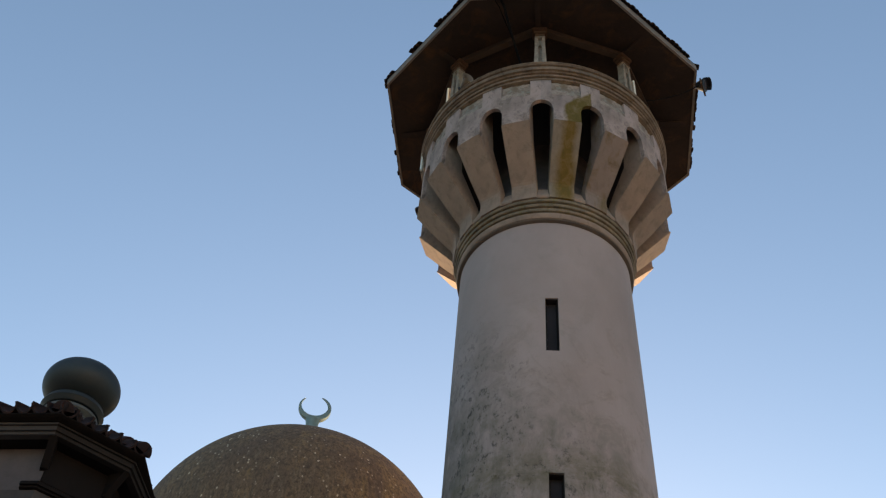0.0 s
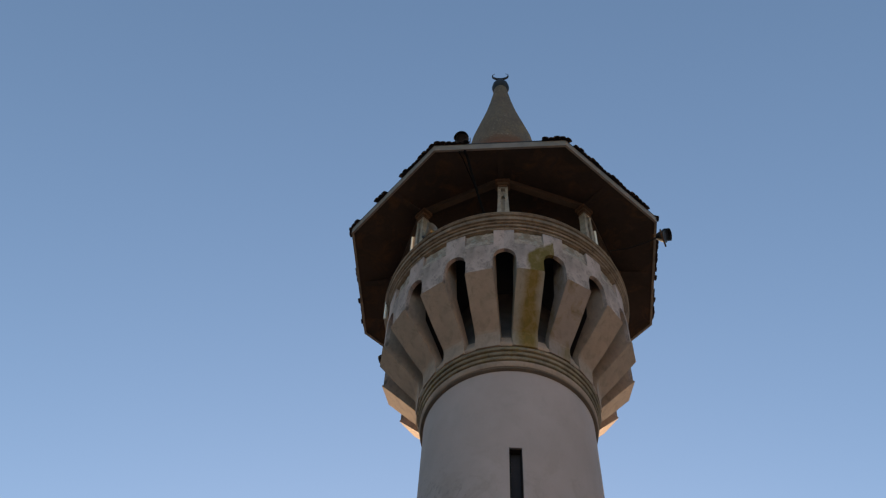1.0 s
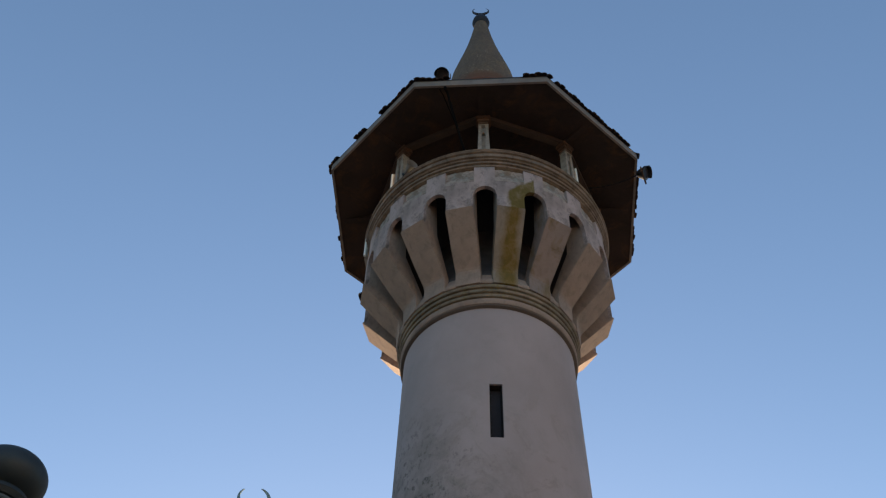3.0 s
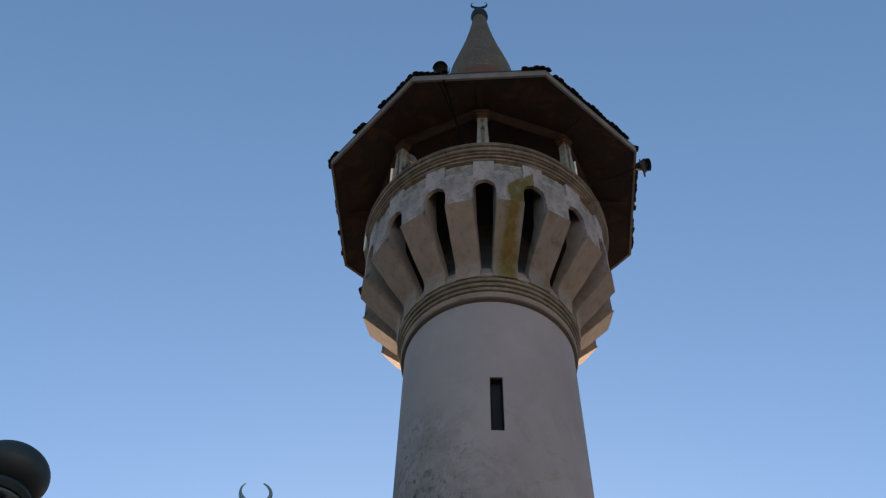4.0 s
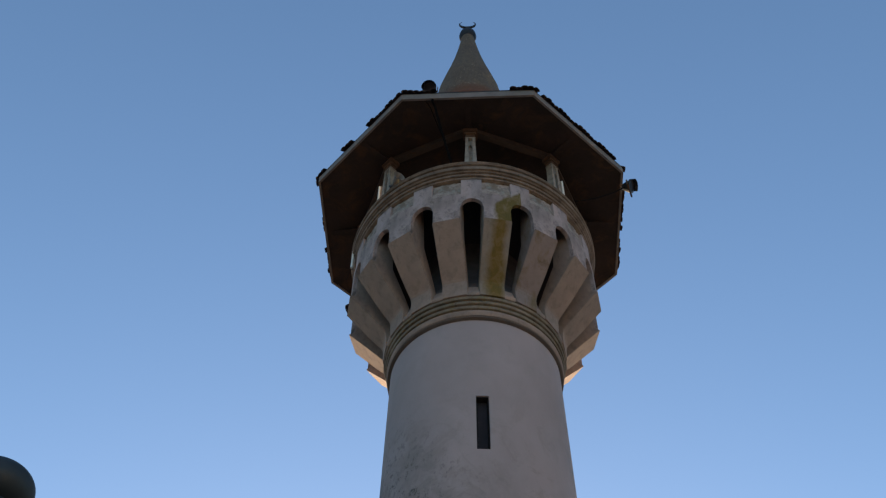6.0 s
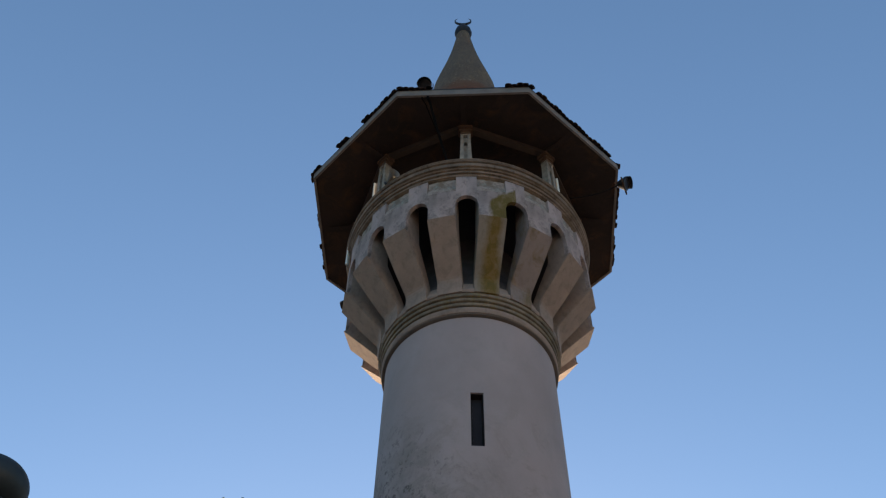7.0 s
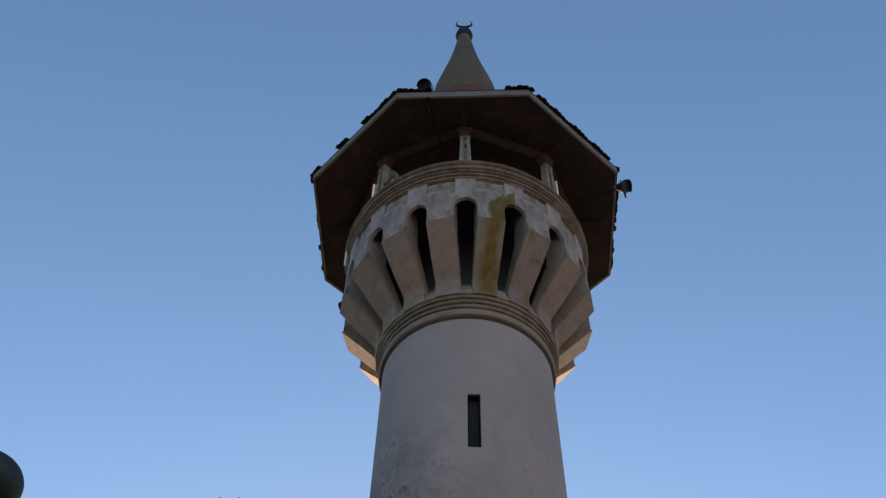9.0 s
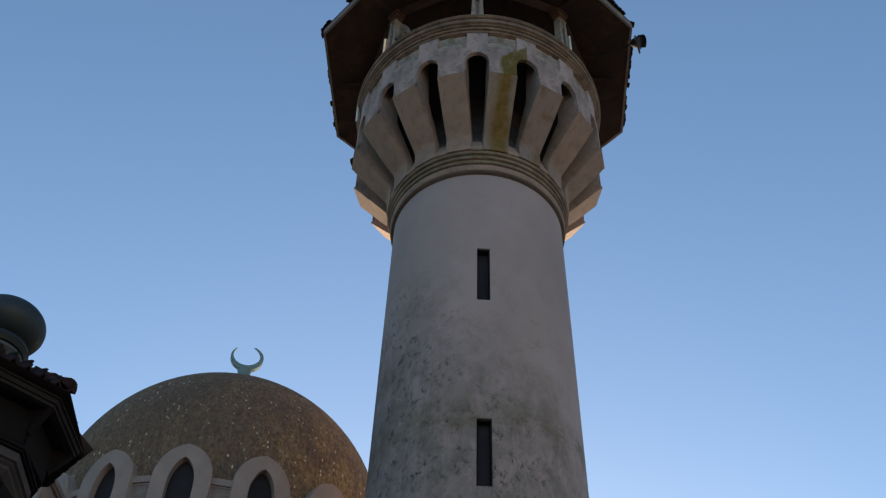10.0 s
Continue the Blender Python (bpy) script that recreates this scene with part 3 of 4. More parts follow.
for i in range(8):
    # each field of the soffit
    bm = bmesh.new()
    a0, a1 = OCT[i], OCT[(i + 1) % 8]
    p = [polar(R_EAVE - 0.08, a0, Z_SOFFIT + 0.04), polar(R_EAVE - 0.08, a1, Z_SOFFIT + 0.04), polar(1.5, a1, 32.05), polar(1.5, a0, 32.05)]
    hexa(bm, p + [k + Vector((0, 0, 0.06)) for k in p])
    part("soffit_panel", bm, M_SOFFIT, minaret)
    f = bmesh.new()
    q = [polar(R_EAVE - 0.075, a0, Z_SOFFIT), polar(R_EAVE, a0, Z_SOFFIT), polar(R_EAVE, a1, Z_SOFFIT), polar(R_EAVE - 0.075, a1, Z_SOFFIT)]
    hexa(f, q + [k + Vector((0, 0, Z_FASCIA - Z_SOFFIT)) for k in q])
    part("fascia", f, M_FASCIA, minaret, "grey weathered eaves board")
    mid_r = (R_EAVE - 0.12) * math.cos(radians(22.5))
    rafter = bmesh.new()
    side = polar(0.09, a0 + 112.5, 0)
    o, q = polar(mid_r, a0 + 22.5, Z_SOFFIT + 0.06), polar(3.5, a0 + 22.5, 31.50)
    top = Vector((0, 0, 0.25))
    hexa(rafter, [o - side, o + side, q + side, q - side, o - side + top, o + side + top, q + side + top, q - side + top])
    part("rafter", rafter, M_SOFFIT, minaret)
    b0, b1 = OCT[i] + 22.5, OCT[i] + 67.5
    beam = bmesh.new()
    q = [polar(3.55, b0, 31.42), polar(3.75, b0, 31.42), polar(3.75, b1, 31.42), polar(3.55, b1, 31.42)]
    hexa(beam, q + [k + Vector((0, 0, 0.22)) for k in q])
    part("lintel", beam, M_BEAM, minaret, "brown timber beam between two posts")
part("roof", prism_ring(R_EAVE - 0.02, Z_FASCIA, 1.3, 34.2, 0.12), M_ROOF_TILE, minaret, "low eight-sided roof of old dark tiles")


def post_mesh():
    """A post that narrows upwards, with a tall pointed niche sunk in its face and a spread foot."""
    bm = bmesh.new()
    h = 1.66

    def leg(s):
        lo, hi, inn = 0.185, 0.145, 0.062
        p = [(s * inn, -0.12, 0.2), (s * lo, -0.12, 0.2), (s * lo, 0.12, 0.2), (s * inn, 0.12, 0.2),
             (s * inn, -0.11, h), (s * hi, -0.11, h), (s * hi, 0.11, h), (s * inn, 0.11, h)]
        hexa(bm, [Vector(k) for k in p])

    leg(-1)
    leg(1)
    box(bm, (0, 0.035, 0.9), (0.13, 0.10, 1.5))
    for s in (-1, 1):  # the niche closes in a point
        hexa(bm, [Vector(k) for k in ((s * 0.064, -0.105, 1.12), (s * 0.064, -0.105, 1.14), (s * 0.064, -0.02, 1.14), (s * 0.064, -0.02, 1.12),
                                      (s * 0.002, -0.105, 1.26), (s * 0.002, -0.105, 1.6), (s * 0.002, -0.02, 1.6), (s * 0.002, -0.02, 1.26))])
    box(bm, (0, 0, 0.05), (0.46, 0.32, 0.1), None, 0.015)
    box(bm, (0, 0, 0.155), (0.41, 0.28, 0.11), None, 0.015)
    box(bm, (0, 0, h + 0.03), (0.33, 0.26, 0.06), None, 0.012)
    return bm


post_me = finish(post_mesh(), "post", M_POST)
cap_bm = bmesh.new()
for k, (w, d) in enumerate(((0.30, 0.25), (0.37, 0.30), (0.46, 0.38))):
    box(cap_bm, (0, 0, 0.075 + 0.15 * k), (w, d, 0.148), None, 0.02)
cap_me = finish(cap_bm, "post_cap", M_RUST)
for i in range(8):
    turn = pose(0, 0, 0, 0, 0, 45 * i) @ pose(0, -3.62, 29.25)
    p = part("post", post_me, None, minaret, "pale stone post with a slot", m=turn)
    part("post_cap", cap_me, None, p, "rust-stained post cap", m=pose(0, 0, 1.73))

# spire
part("spire_collar", lathe([(1.3, 37.9), (1.70, 37.92), (1.72, 38.2), (1.69, 38.42), (1.62, 38.5), (1.4, 38.56)], 48), M_RED_RUST, minaret, "rust-red collar round the foot of the spire", True)
part("spire_foot", lathe([(1.5, 33.9), (1.72, 34.0), (1.75, 34.35), (1.6, 34.6), (1.5, 35.0)], 48), M_RUST, minaret, "rust-brown foot of the spire", True)
part("spire", lathe([(1.92, 35.5), (1.52, 39.0), (1.24, 41.2), (1.04, 42.2), (0.83, 43.2), (0.64, 44.2), (0.48, 45.2), (0.36, 46.1), (0.28, 46.8), (0.26, 47.0)], 64), M_SPIRE, minaret, "conical rough brown stone spire", True)
ball = lathe([(0.001, 46.58), (0.22, 46.62), (0.35, 46.80), (0.39, 47.0), (0.35, 47.25), (0.22, 47.45), (0.07, 47.5), (0.05, 48.05), (0.001, 48.05)], 32)
part("finial_ball", ball, M_BLACK, minaret, "blackened metal ball", True)
part("crescent", crescent_mesh(0.39, 0.345, 0.065, 0.04, 46), M_BLACK, minaret, "dark metal crescent", True, m=pose(0, 0, 48.37))

# ---- eaves tiles of the minaret ----
flat_tile = barrel_tile(0.19, 0.55, 0.03)
bmesh.ops.transform(flat_tile, matrix=Matrix.Diagonal((1, 1, 0.5, 1)), verts=flat_tile.verts[:])
tile_me = finish(flat_tile, "roof_tile", M_ROOF_TILE, True)
random.seed(7)
bare = {0: ((0.25, 0.84),), 7: ((0.07, 0.31), (0.44, 0.60)), 1: ((0.03, 0.07), (0.93, 1.0)), 6: ((0.3, 0.5), (0.62, 0.93)), 2: ((0.05, 0.2), (0.6, 0.7)), 5: ((0.5, 0.8),)}
slope = math.degrees(math.atan((34.2 - Z_FASCIA) / ((R_EAVE - 1.3) * math.cos(radians(22.5)))))
for i in range(8):
    p, q = polar(R_EAVE, OCT[i], Z_FASCIA), polar(R_EAVE, OCT[(i + 1) % 8], Z_FASCIA)
    n = 23
    for k in range(n):
        s = (k + 0.5) / n
        if any(lo < s < hi for lo, hi in bare.get(i, ())):
            continue
        at = p.lerp(q, s) + Vector((0, 0, 0.035 + random.uniform(-0.02, 0.02)))
        m = Matrix.Translation(at) @ pose(0, 0, 0, 0, 0, OCT[i] + 22.5) @ pose(0, -0.08 + random.uniform(-0.04, 0.03), 0, slope + random.uniform(-3, 2), 0, random.uniform(-5, 5))
        part("roof_tile", tile_me, None, minaret, m=m)


# ---- floodlights and cables on the minaret ----
def floodlight(at, turn, tilt, label, lens=M_GLASS):
    ob = thing("floodlight", at, label, "lamp", "floodlights on the minaret", turn=turn)
    tip = pose(0, 0, 0.14, 90 + tilt)
    h = lathe([(0.001, -0.20), (0.09, -0.19), (0.13, -0.13), (0.20, 0.02), (0.215, 0.08), (0.225, 0.10), (0.20, 0.115), (0.001, 0.10)], 24)
    part("housing", h, M_LAMP, ob, "", True, m=tip)
    part("glass", lathe([(0.001, 0.125), (0.12, 0.12), (0.19, 0.105), (0.001, 0.10)], 24), lens, ob, "", True, m=tip)
    v = lathe([(0.222, 0.06), (0.235, 0.06), (0.24, 0.22), (0.228, 0.22)], 18, True, 100.0, 260.0)
    part("visor", v, M_LAMP, ob, m=tip)
    y = bmesh.new()
    for s in (-1, 1):
        box(y, (s * 0.25, 0.0, 0.03), (0.018, 0.05, 0.28), None, 0.004)
    box(y, (0, 0.0, -0.105), (0.518, 0.05, 0.018), None, 0.004)
    part("yoke", y, M_RUST, ob)
    return ob


def on_minaret(r, a, z):
    return Vector(AXIS) + polar(r, a, z)


floodlight(on_minaret(4.98, -14.3, 32.0), -13, 45, "dark metal floodlight on the front edge of the roof")
floodlight(on_minaret(5.36, 68.5, 30.58), 70, 25, "dark metal floodlight on a bracket at a roof corner")
floodlight(on_minaret(3.76, -100.0, 27.9), -95, 35, "dark metal floodlight on the balcony wall, a gleam painted on its lens", M_LENS_GLEAM)
arm = thing("lamp_bracket", on_minaret(5.1, 67.5, 30.95), "thin curved iron lamp bracket at a roof corner", "bracket")
part("bar", tube([(0, 0, -0.1), (0.16, 0.05, -0.18), (0.36, 0.1, -0.1), (0.4, 0.1, 0.1)], 0.02, 8), M_RUST, arm)
arm2 = thing("lamp_bracket", on_minaret(3.46, -100.0, 27.9), "short iron lamp bracket on the balcony wall", "bracket")
part("bar", tube([(0.1, 0, 0), (-0.2, 0.03, 0.02), (-0.36, 0.04, 0.06)], 0.025, 8), M_RUST, arm2)


def cable(points, label, radius=0.022):
    at = Vector(points[0])
    ob = thing("cable", at, label, "cable", "cables on the minaret")
    part("strand", tube([Vector(p) - at for p in points], radius, 6), M_CABLE, ob)


cable(sag(on_minaret(4.95, -13.2, 31.9), on_minaret(4.99, -13.2, 31.24), 0) + sag(on_minaret(4.85, -12.8, 31.22), on_minaret(3.5, -8, 29.3), 0.12), "black cable hanging from the roof edge to the balcony", 0.042)
cable(sag(on_minaret(4.99, -15.2, 31.9), on_minaret(5.02, -15.2, 31.24), 0) + sag(on_minaret(4.8, -14.6, 31.26), on_minaret(3.9, -12.5, 30.9), 0.05), "thin cable running along the roof soffit", 0.018)
cable(sag(on_minaret(5.25, 67.5, 30.62), on_minaret(3.92, 54, 29.40), 0.16), "thin black cable slung from a roof corner to the balcony", 0.02)


def tube_light(a, r, z, turn):
    ob = thing("tube_light", on_minaret(r, a, z), "slim white tube light fixed beside a post", "lamp", "tube lights on the balcony", turn=turn)
    part("tube", tube([(0, 0, 0.04), (0, 0, 1.1)], 0.035, 10), M_TUBE, ob)
    part("holder", boxed((0, 0.06, 0.57), (0.07, 0.05, 1.2), 0.01), M_POST, ob)


tube_light(-50.5, 3.72, 29.25, -50)
tube_light(49.5, 3.72, 29.25, 49)
tube_light(-78.0, 3.80, 28.2, -78)

# ---- domed mosque ----
DOME_AZ = 15.80
DOME = (-27 * math.sin(radians(DOME_AZ)), 27 * math.cos(radians(DOME_AZ)), -0.05)
mosque = thing("mosque", DOME, "brown domed mosque with a pale drum of pointed windows", "mosque", turn=DOME_AZ)
R_DOME, Z_DOME = 4.66, 17.79
Z_CORN, R_DRUM = 16.42, 4.76
prof = [(R_DOME + 0.02, Z_CORN - 0.3), (R_DOME + 0.01, Z_CORN + 0.6)] + [(R_DOME * math.cos(radians(a)), Z_DOME + R_DOME * 1.02 * math.sin(radians(a))) for a in range(0, 91, 3)]
part("dome", lathe(prof, 128), M_DOME, mosque, "rough brown dome flecked with pale chips", True)
part("finial", lathe([(0.75, Z_DOME + 4.70), (0.70, Z_DOME + 4.82), (0.42, Z_DOME + 4.95), (0.30, Z_DOME + 5.4), (0.24, Z_DOME + 5.75), (0.20, Z_DOME + 5.95), (0.20, Z_DOME + 6.15), (0.23, Z_DOME + 6.28), (0.001, Z_DOME + 6.33)], 32), M_VERDIGRIS, mosque, "pale green copper foot of the crescent", True, m=pose(-0.15, 0, 0))
part("crescent", crescent_mesh(0.53, 0.435, 0.085, 0.08, 37), M_VERDIGRIS, mosque, "pale green copper crescent", True, m=pose(-0.15, 0, Z_DOME + 6.80, 0, -12, 0))
part("drum_base", lathe([(R_DRUM - 0.5, 11.0), (R_DRUM + 0.06, 11.0), (R_DRUM + 0.06, 14.25), (R_DRUM - 0.5, 14.25)], 128, True), M_WHITE, mosque)
part("roof_slab", boxed((0, 1.5, 10.6), (15, 15, 0.8), 0.05), M_WHITE, mosque)
part("body_wall", boxed((0, 1.5, 5.1), (14.4, 14.4, 10.2), 0.03), M_WHITE, mosque)


def pointed(w, h_spring, h_top, n=10):
    """Half outline of a pointed arch: (x, z) from the foot to the apex."""
    pts = [(w / 2, 0.0), (w / 2, h_spring)]
    for i in range(1, n + 1):
        t = i / n
        pts.append((w / 2 * math.cos(t * math.pi / 2) ** 0.85 if i < n else 0.0, h_spring + (h_top - h_spring) * (math.sin(t * math.pi / 2) * 0.72 + 0.28 * t)))
    return pts


def dome_surround():
    """A thick rounded hood that frames one pointed window."""
    bm = bmesh.new()
    n = 14
    w_o, w_i, base = 1.40, 0.62, 0.0
    out, inn = [(w_o / 2, base), (w_o / 2, 2.22)], [(w_i / 2, base), (w_i / 2, 1.98)]
    for i in range(1, n + 1):
        t = i / n * math.pi / 2
        out.append((w_o / 2 * math.cos(t), 2.22 + 0.92 * math.sin(t) + 0.05 * (i / n) ** 6))
        inn.append((w_i / 2 * math.cos(t) ** 0.9 if i < n else 0.0, 1.98 + 0.80 * (0.6 * math.sin(t) + 0.4 * i / n)))
    out = out + [(-x, z) for x, z in reversed(out[:-1])]
    inn = inn + [(-x, z) for x, z in reversed(inn[:-1])]

    def bend(x, z, r):
        a = x / R_DRUM
        return Vector((r * math.sin(a), -r * math.cos(a), z))

    r0, r1 = R_DRUM - 0.45, R_DRUM + 0.22
    ring = [[bm.verts.new(bend(x, z, r)) for x, z in line] for line, r in ((out, r0), (out, r1 - 0.03), (out, r1), (inn, r1), (inn, r0))]
    ring[2] = [bm.verts.new(bend(x * 0.97, z - (0.03 if z > 2.2 else 0), r1)) for x, z in out]
    for a, b in zip(ring, ring[1:]):
        for i in range(len(out) - 1):
            bm.faces.new((a[i], a[i + 1], b[i + 1], b[i]))
    return bm


def pointed_sheet(w, hs, ht, r, thick=0.04):
    bm = bmesh.new()
    half = pointed(w, hs, ht)
    line = half + [(-x, z) for x, z in reversed(half[:-1])]
    f = [bm.verts.new((x, -r, z)) for x, z in line]
    b = [bm.verts.new((x, -r + thick, z)) for x, z in line]
    bm.faces.new(f)
    bm.faces.new(b)
    for i in range(len(line)):
        j = (i + 1) % len(line)
        bm.faces.new((f[i], f[j], b[j], b[i]))
    return bm


surround_me = finish(dome_surround(), "window_hood", M_WHITE, True)
pane_me = finish(pointed_sheet(0.70, 2.0, 2.86, R_DRUM + 0.03, 0.03), "window", M_GLASS)
wall_bm = bmesh.new()
for k in range(4):
    cell(wall_bm, -6.6 + 3.3 * k, -3.3 + 3.3 * k, 14.2, 14.2, Z_CORN, Z_CORN, R_DRUM - 0.4, R_DRUM)
bmesh.ops.remove_doubles(wall_bm, verts=wall_bm.verts[:], dist=1e-4)
wall_me = finish(wall_bm, "drum_wall", M_WHITE)
corn_bm = bmesh.new()
for k in range(4):
    cell(corn_bm, -5.0 + 2.5 * k, -2.5 + 2.5 * k, Z_CORN - 0.02, Z_CORN - 0.02, Z_CORN + 0.16, Z_CORN + 0.16, R_DRUM - 0.1, R_DRUM + 0.10)
bmesh.ops.remove_doubles(corn_bm, verts=corn_bm.verts[:], dist=1e-4)
corn_me = finish(corn_bm, "drum_cornice", M_WHITE)
panel_bm = bmesh.new()
for c, s in (((0, 0, 0.57), (0.50, 0.08, 0.05)), ((0, 0, -0.42), (0.50, 0.08, 0.05)), ((-0.23, 0, 0.075), (0.05, 0.08, 0.93)), ((0.23, 0, 0.075), (0.05, 0.08, 0.93))):
    box(panel_bm, c, s, None, 0.01)
infill_me = finish(boxed((0, 0.005, 0.075), (0.42, 0.05, 0.94)), "infill", M_INFILL)
frame_me = finish(panel_bm, "panel_frame", M_WHITE)
ros_bm = lathe([(0.001, 0.05), (0.06, 0.05), (0.09, 0.03), (0.13, 0.035), (0.16, 0.0)], 20)
bmesh.ops.transform(ros_bm, matrix=Matrix.Rotation(radians(90), 4, "X"), verts=ros_bm.verts[:])
rosette_me = finish(ros_bm, "rosette", M_INFILL, True)
for i in range(16):
    a = -0.9 + 22.5 * i + 11.25
    turn = pose(0, 0, 0, 0, 0, a)
    hood = part("window_hood", surround_me, None, mosque, "pale rounded window hood", m=turn @ pose(0, 0, 14.25))
    win = part("window", pane_me, None, mosque, "dark pointed drum window", m=turn @ pose(0, 0, 14.25))
    bay = pose(0, 0, 0, 0, 0, a + 11.25)
    part("drum_wall", wall_me, None, mosque, m=bay)
    part("drum_cornice", corn_me, None, mosque, m=bay)
    t2 = pose(0, 0, 0, 0, 0, a + 11.25) @ pose(0, -R_DRUM - 0.02, Z_CORN - 0.62)
    fr = part("drum_panel", frame_me, None, mosque, "sunk square panel with a rosette", m=t2)
    part("infill", infill_me, None, fr, "brown sunk field")
    part("rosette", rosette_me, None, fr)

# ---- corner turret ----
TC = (-6.73, 11.28, -0.10)
turret = thing("corner_turret", TC, "eight-sided tiled corner turret with a copper bulb on top", "turret", turn=0)
APO, Z_EAVE = 1.53, 10.5
R8 = 1 / math.cos(radians(22.5))


def octo(profile, a0=-22.5):
    """An eight-sided body from (apothem, z) pairs, flat side towards -y."""
    bm = lathe([(r * R8, z) for r, z in profile], 8, True, a0, a0 + 360)
    for v in bm.verts:
        if v.co.y > 0 and v.co.x > v.co.y and v.co.z > 9.3:
            v.co.x *= 0.91
    return bm


part("shaft", octo([(0.3, 0.0), (0.80, 0.0), (0.80, 9.31), (0.3, 9.31)]), M_TURRET_WALL, turret, "grey rendered turret shaft")
part("wall", octo([(0.3, 9.60), (1.0, 9.60), (1.0, 10.24), (0.3, 10.24)]), M_SHADED_RENDER, turret, "grey rendered wall")
part("lower_cornice", octo([(0.3, 9.30), (0.86, 9.30), (0.90, 9.34), (0.93, 9.37), (0.93, 9.41), (0.97, 9.44), (0.98, 9.46), (1.02, 9.47), (1.02, 9.59), (0.3, 9.596)]), M_LEDGE, turret, "pale moulded ledge")
for i in range(8):
    # the dark course stops short on the front face
    course = bmesh.new()
    start = 0.75 if i == 0 else 0.0
    for lo, hi, o in ((9.60, 9.63, 1.06), (9.633, 9.67, 1.09), (9.673, 9.70, 1.06)):
        q = []
        for rr, s0 in ((1.003, start), (o, start), (o, 1.0), (1.003, 1.0)):
            c = polar(rr * R8, 45 * i - 22.5, lo).lerp(polar(rr * R8, 45 * i + 22.5, lo), s0)
            if c.y > 0 and c.x > c.y:
                c.x *= 0.91
            q.append(c)
        hexa(course, q + [k + Vector((0, 0, hi - lo)) for k in q])
    part("string_course", course, M_CORNICE, turret, "dark string course")
part("soffit", octo([(0.3, 10.243), (1.29, 10.243), (1.29, 10.28), (0.3, 10.28)]), M_CORNICE, turret, "soffit with its shade in the near-black colour")
for i in range(8):
    band = bmesh.new()
    for lo, hi, o in ((10.235, 10.28, 1.30), (10.283, 10.35, 1.33), (10.353, 10.38, 1.36)):
        q = [polar(1.2 * R8, 45 * i - 22.5, lo), polar(o * R8, 45 * i - 22.5, lo), polar(o * R8, 45 * i + 22.5, lo), polar(1.2 * R8, 45 * i + 22.5, lo)]
        hexa(band, q + [k + Vector((0, 0, hi - lo)) for k in q])
    # only the front keeps the pale band; the other faces take a shaded copy
    front = i == 0
    part("upper_cornice", band, M_PALE_BAND if front else M_SHADED_BAND, turret, "pale moulded eaves band" if front else "eaves band with shade in its colour")
part("eaves_board", octo([(0.5, 10.383), (1.38, 10.383), (1.44, 10.40), (1.48, 10.42), (1.48, 10.43), (0.5, 10.43)]), M_CORNICE, turret, "near-black eaves boarding, its shade in the colour")
part("roof", octo([(0.3, 10.434), (1.48, 10.434), (0.40, 11.10), (0.3, 11.10)]), M_TURRET_TILE, turret)
part("pedestal", lathe([(0.42, 10.9), (0.42, 11.25), (0.36, 11.3), (0.34, 11.5), (0.40, 11.56), (0.40, 11.6), (0.3, 11.66), (0.28, 11.8)], 40), M_PEDESTAL, turret, "grey-green copper pedestal", True, m=pose(-0.13, 0, 0.01))
part("collar", lathe([(0.30, 11.62), (0.41, 11.63), (0.46, 11.70), (0.43, 11.78), (0.30, 11.81)], 40, True), M_COPPER, turret, "", True, m=pose(-0.13, 0, 0.01))
bulb = [(0.565 * math.cos(radians(a)) ** 0.9 if abs(a) < 90 else 0.0, 12.16 + 0.385 * math.sin(radians(a))) for a in range(-90, 91, 6)]
part("bulb", lathe(bulb, 64), M_COPPER, turret, "dull green copper bulb", True, m=pose(-0.13, 0, 0.01))

trough = barrel_tile(0.225, 0.42, 0.02)
bmesh.ops.transform(trough, matrix=Matrix.Diagonal((1, 1, -1.3, 1)), verts=trough.verts[:])
t_me = finish(trough, "roof_tile", M_TURRET_TILE, True)
ridge_me = finish(barrel_tile(0.25, 0.40, 0.025, plug=True), "ridge_tile", M_TURRET_TILE, True)
t_slope = math.degrees(math.atan(0.70 / 1.10))
random.seed(3)
for i in range(8):
    face = pose(0, 0, 0, 0, 0, 45 * i)
    for row in range(1 if i == 2 else 0, 3):
        apo = 1.54 - 0.36 * row
        z = 10.56 + 0.36 * math.tan(radians(t_slope)) * row
        w = 2 * apo * math.tan(radians(22.5))
        n = max(2, round(w / 0.215))
        for k in range(n):
            if i == 3 and row == 0 and k == 0:
                continue  # left out to fit the outline in the camera's view
            x = (k + 0.5) / n * w - w / 2
            m = face @ pose(x, -apo + random.uniform(-0.015, 0.015), z + random.uniform(-0.008, 0.01), t_slope - 3, 0, random.uniform(-2, 2))
            part("roof_tile", t_me, None, turret, m=m)
    for row in range(4):
        r = 1.54 - 0.33 * row
        r *= 0.81 if i == 2 else 1.0
        m = pose(0, 0, 0, 0, 0, 45 * i + 22.5) @ pose(0, -r, 10.50 + 0.33 * 0.585 * row + 0.02, math.degrees(math.atan(0.585)) - 4)
        part("ridge_tile", ridge_me, None, turret, m=m)
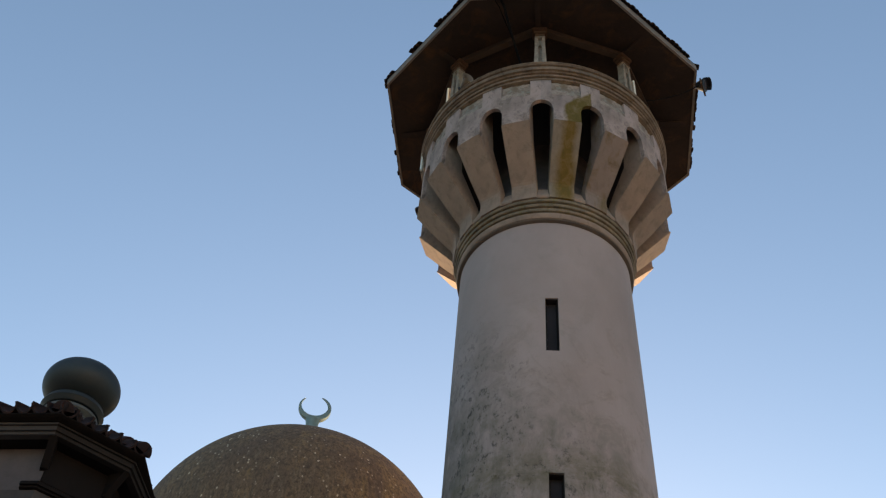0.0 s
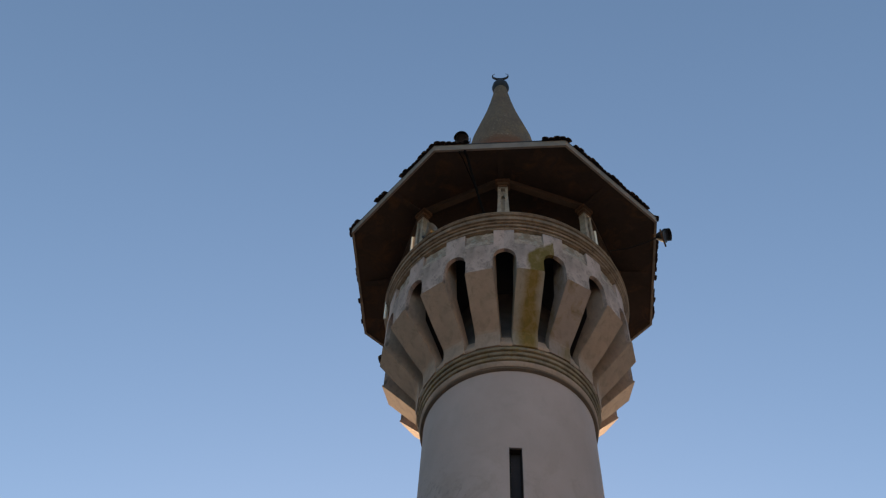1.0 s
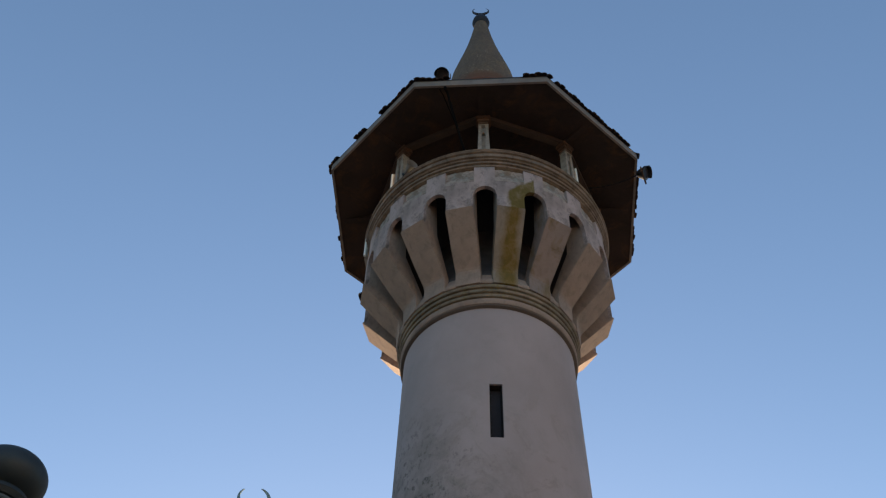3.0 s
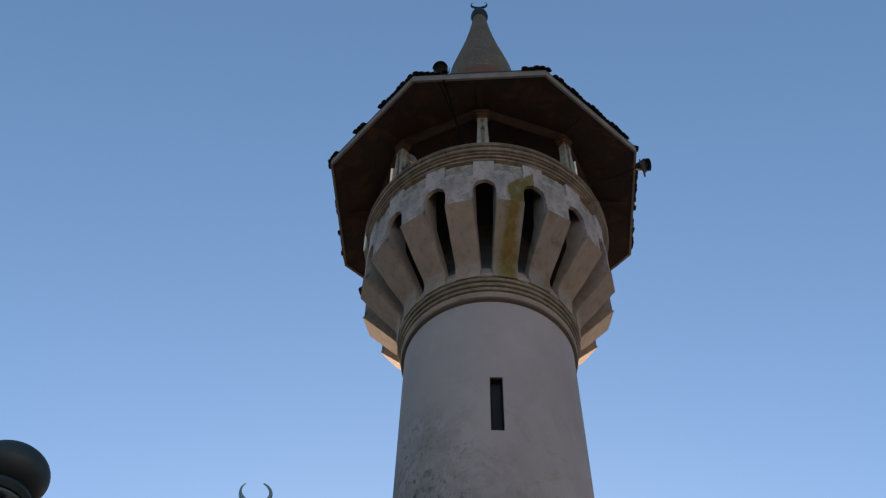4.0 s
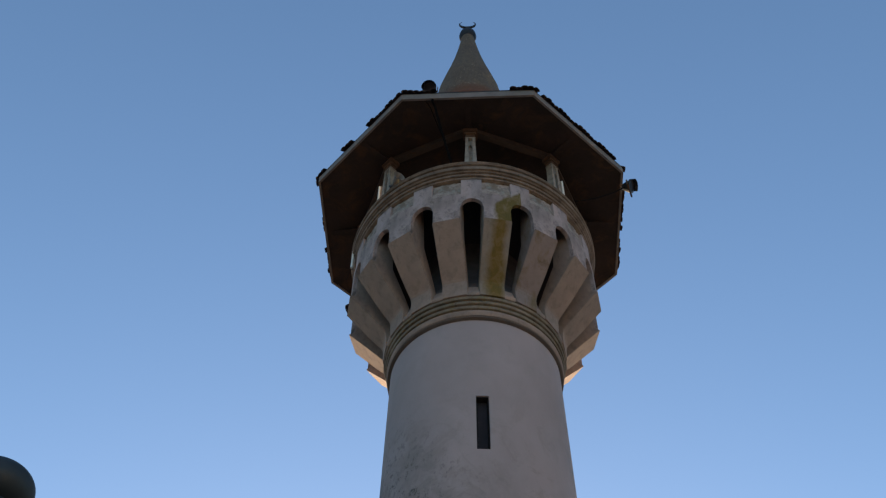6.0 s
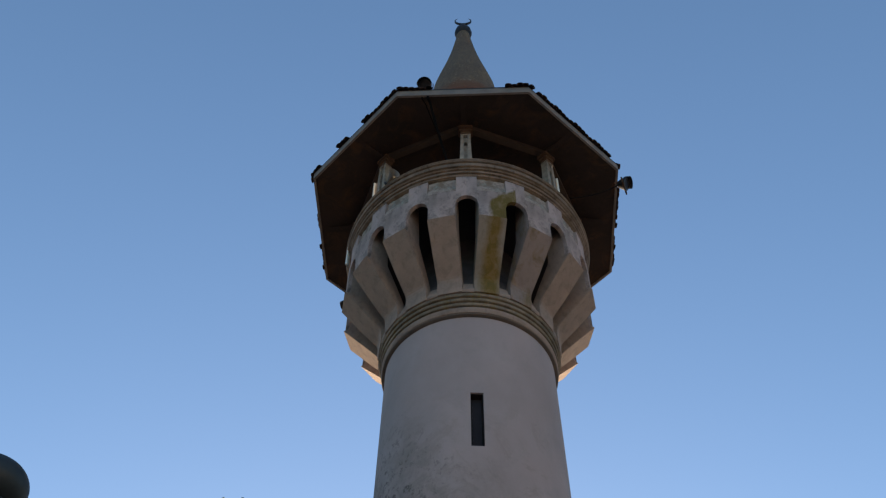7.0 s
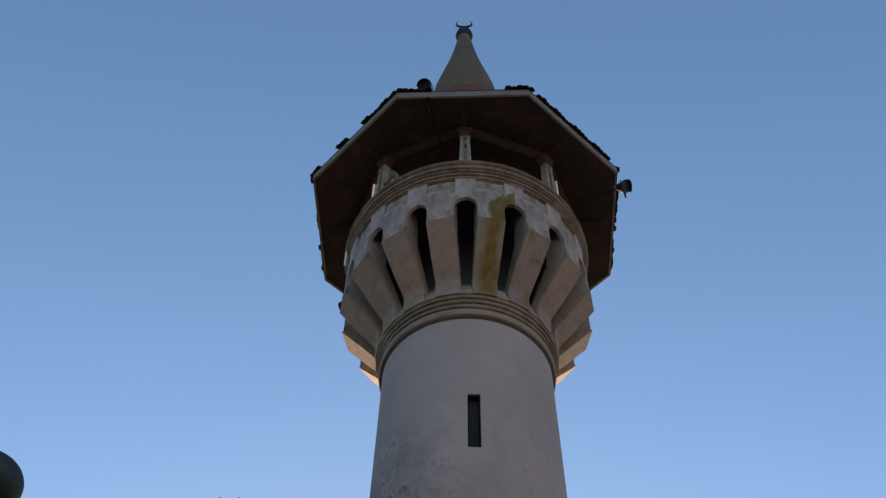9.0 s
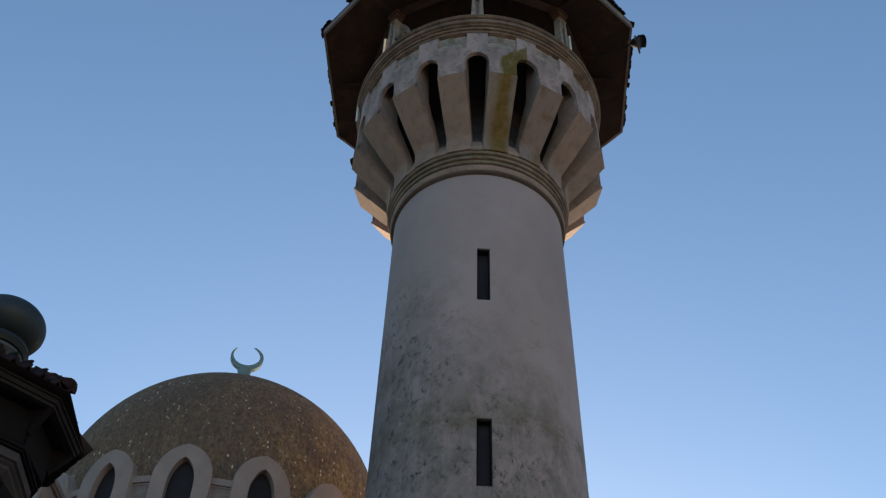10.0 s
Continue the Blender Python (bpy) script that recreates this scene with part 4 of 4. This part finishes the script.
# dark panels added to black out all faces but the front and back
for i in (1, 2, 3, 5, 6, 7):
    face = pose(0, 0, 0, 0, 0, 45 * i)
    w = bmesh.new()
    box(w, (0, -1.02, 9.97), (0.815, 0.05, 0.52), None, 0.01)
    part("shutter", w, M_CORNICE, turret, "dark panel added over a wall face", m=face)
    part("shaft_panel", boxed((0, -0.815, 9.15), (0.46, 0.06, 0.46), 0.01), M_CORNICE, turret, "dark panel added on the shaft", m=face)
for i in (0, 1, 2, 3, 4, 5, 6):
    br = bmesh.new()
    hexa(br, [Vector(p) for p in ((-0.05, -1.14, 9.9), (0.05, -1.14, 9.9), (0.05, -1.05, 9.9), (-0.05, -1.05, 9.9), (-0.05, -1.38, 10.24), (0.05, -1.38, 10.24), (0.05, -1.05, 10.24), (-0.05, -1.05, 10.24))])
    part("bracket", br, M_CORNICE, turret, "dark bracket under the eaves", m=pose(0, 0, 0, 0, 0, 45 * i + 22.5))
# wing of the building behind the turret
wing = thing("side_wing", (-8.6, 17.4, 0.0), "low grey rendered side wing of the mosque", "building")
part("wall", boxed((0, 0, 4.2), (5.0, 10.0, 8.4), 0.03), M_TURRET_WALL, wing)
part("cornice", boxed((0, 0, 8.52), (5.4, 10.4, 0.24), 0.05), M_PALE_BAND, wing)

# ---- unseen street front opposite the mosque, added to bounce warm sunlight back ----
row = thing("bounce_house_row", (34.0, -24.0, 0.0), "plain warm rendered house row across the square, unseen, added to bounce sunlight", "building")
part("wall", boxed((0, -4.0, 4.75), (90.0, 8.0, 9.5), 0.04), M_HOUSE, row)
part("roof", boxed((0, -4.0, 9.65), (91.0, 8.8, 0.3), 0.05), M_ROOF_TILE, row)

horn = thing("loudspeaker_horn", on_minaret(3.66, -41.5, 29.75), "pale grey horn loudspeaker tied to a balcony post", "loudspeaker", turn=-38)
part("horn", lathe([(0.03, 0.0), (0.05, 0.10), (0.09, 0.24), (0.13, 0.36), (0.18, 0.43), (0.19, 0.45), (0.17, 0.44), (0.11, 0.37), (0.07, 0.24), (0.02, 0.1)], 24), M_HORN, horn, "", True, m=pose(0, 0, 0, 90, 0, 70))
part("driver", lathe([(0.001, -0.16), (0.08, -0.155), (0.10, -0.12), (0.10, -0.02), (0.06, 0.02), (0.001, 0.02)], 20), M_LAMP, horn, "", True, m=pose(0, 0, 0, 90, 0, 70))
part("clamp", boxed((0, 0.0, -0.12), (0.05, 0.05, 0.2), 0.01), M_RUST, horn)

# block beside the dome
pier = thing("stair_block", (-11.6, 21.5, 0.0), "plain grey rendered stair block beside the dome", "building")
part("wall", boxed((0, 0, 7.85), (3.6, 3.0, 15.7), 0.03), M_TURRET_WALL, pier)
part("coping", boxed((0, 0, 15.83), (3.8, 3.2, 0.24), 0.05), M_TURRET_WALL, pier)
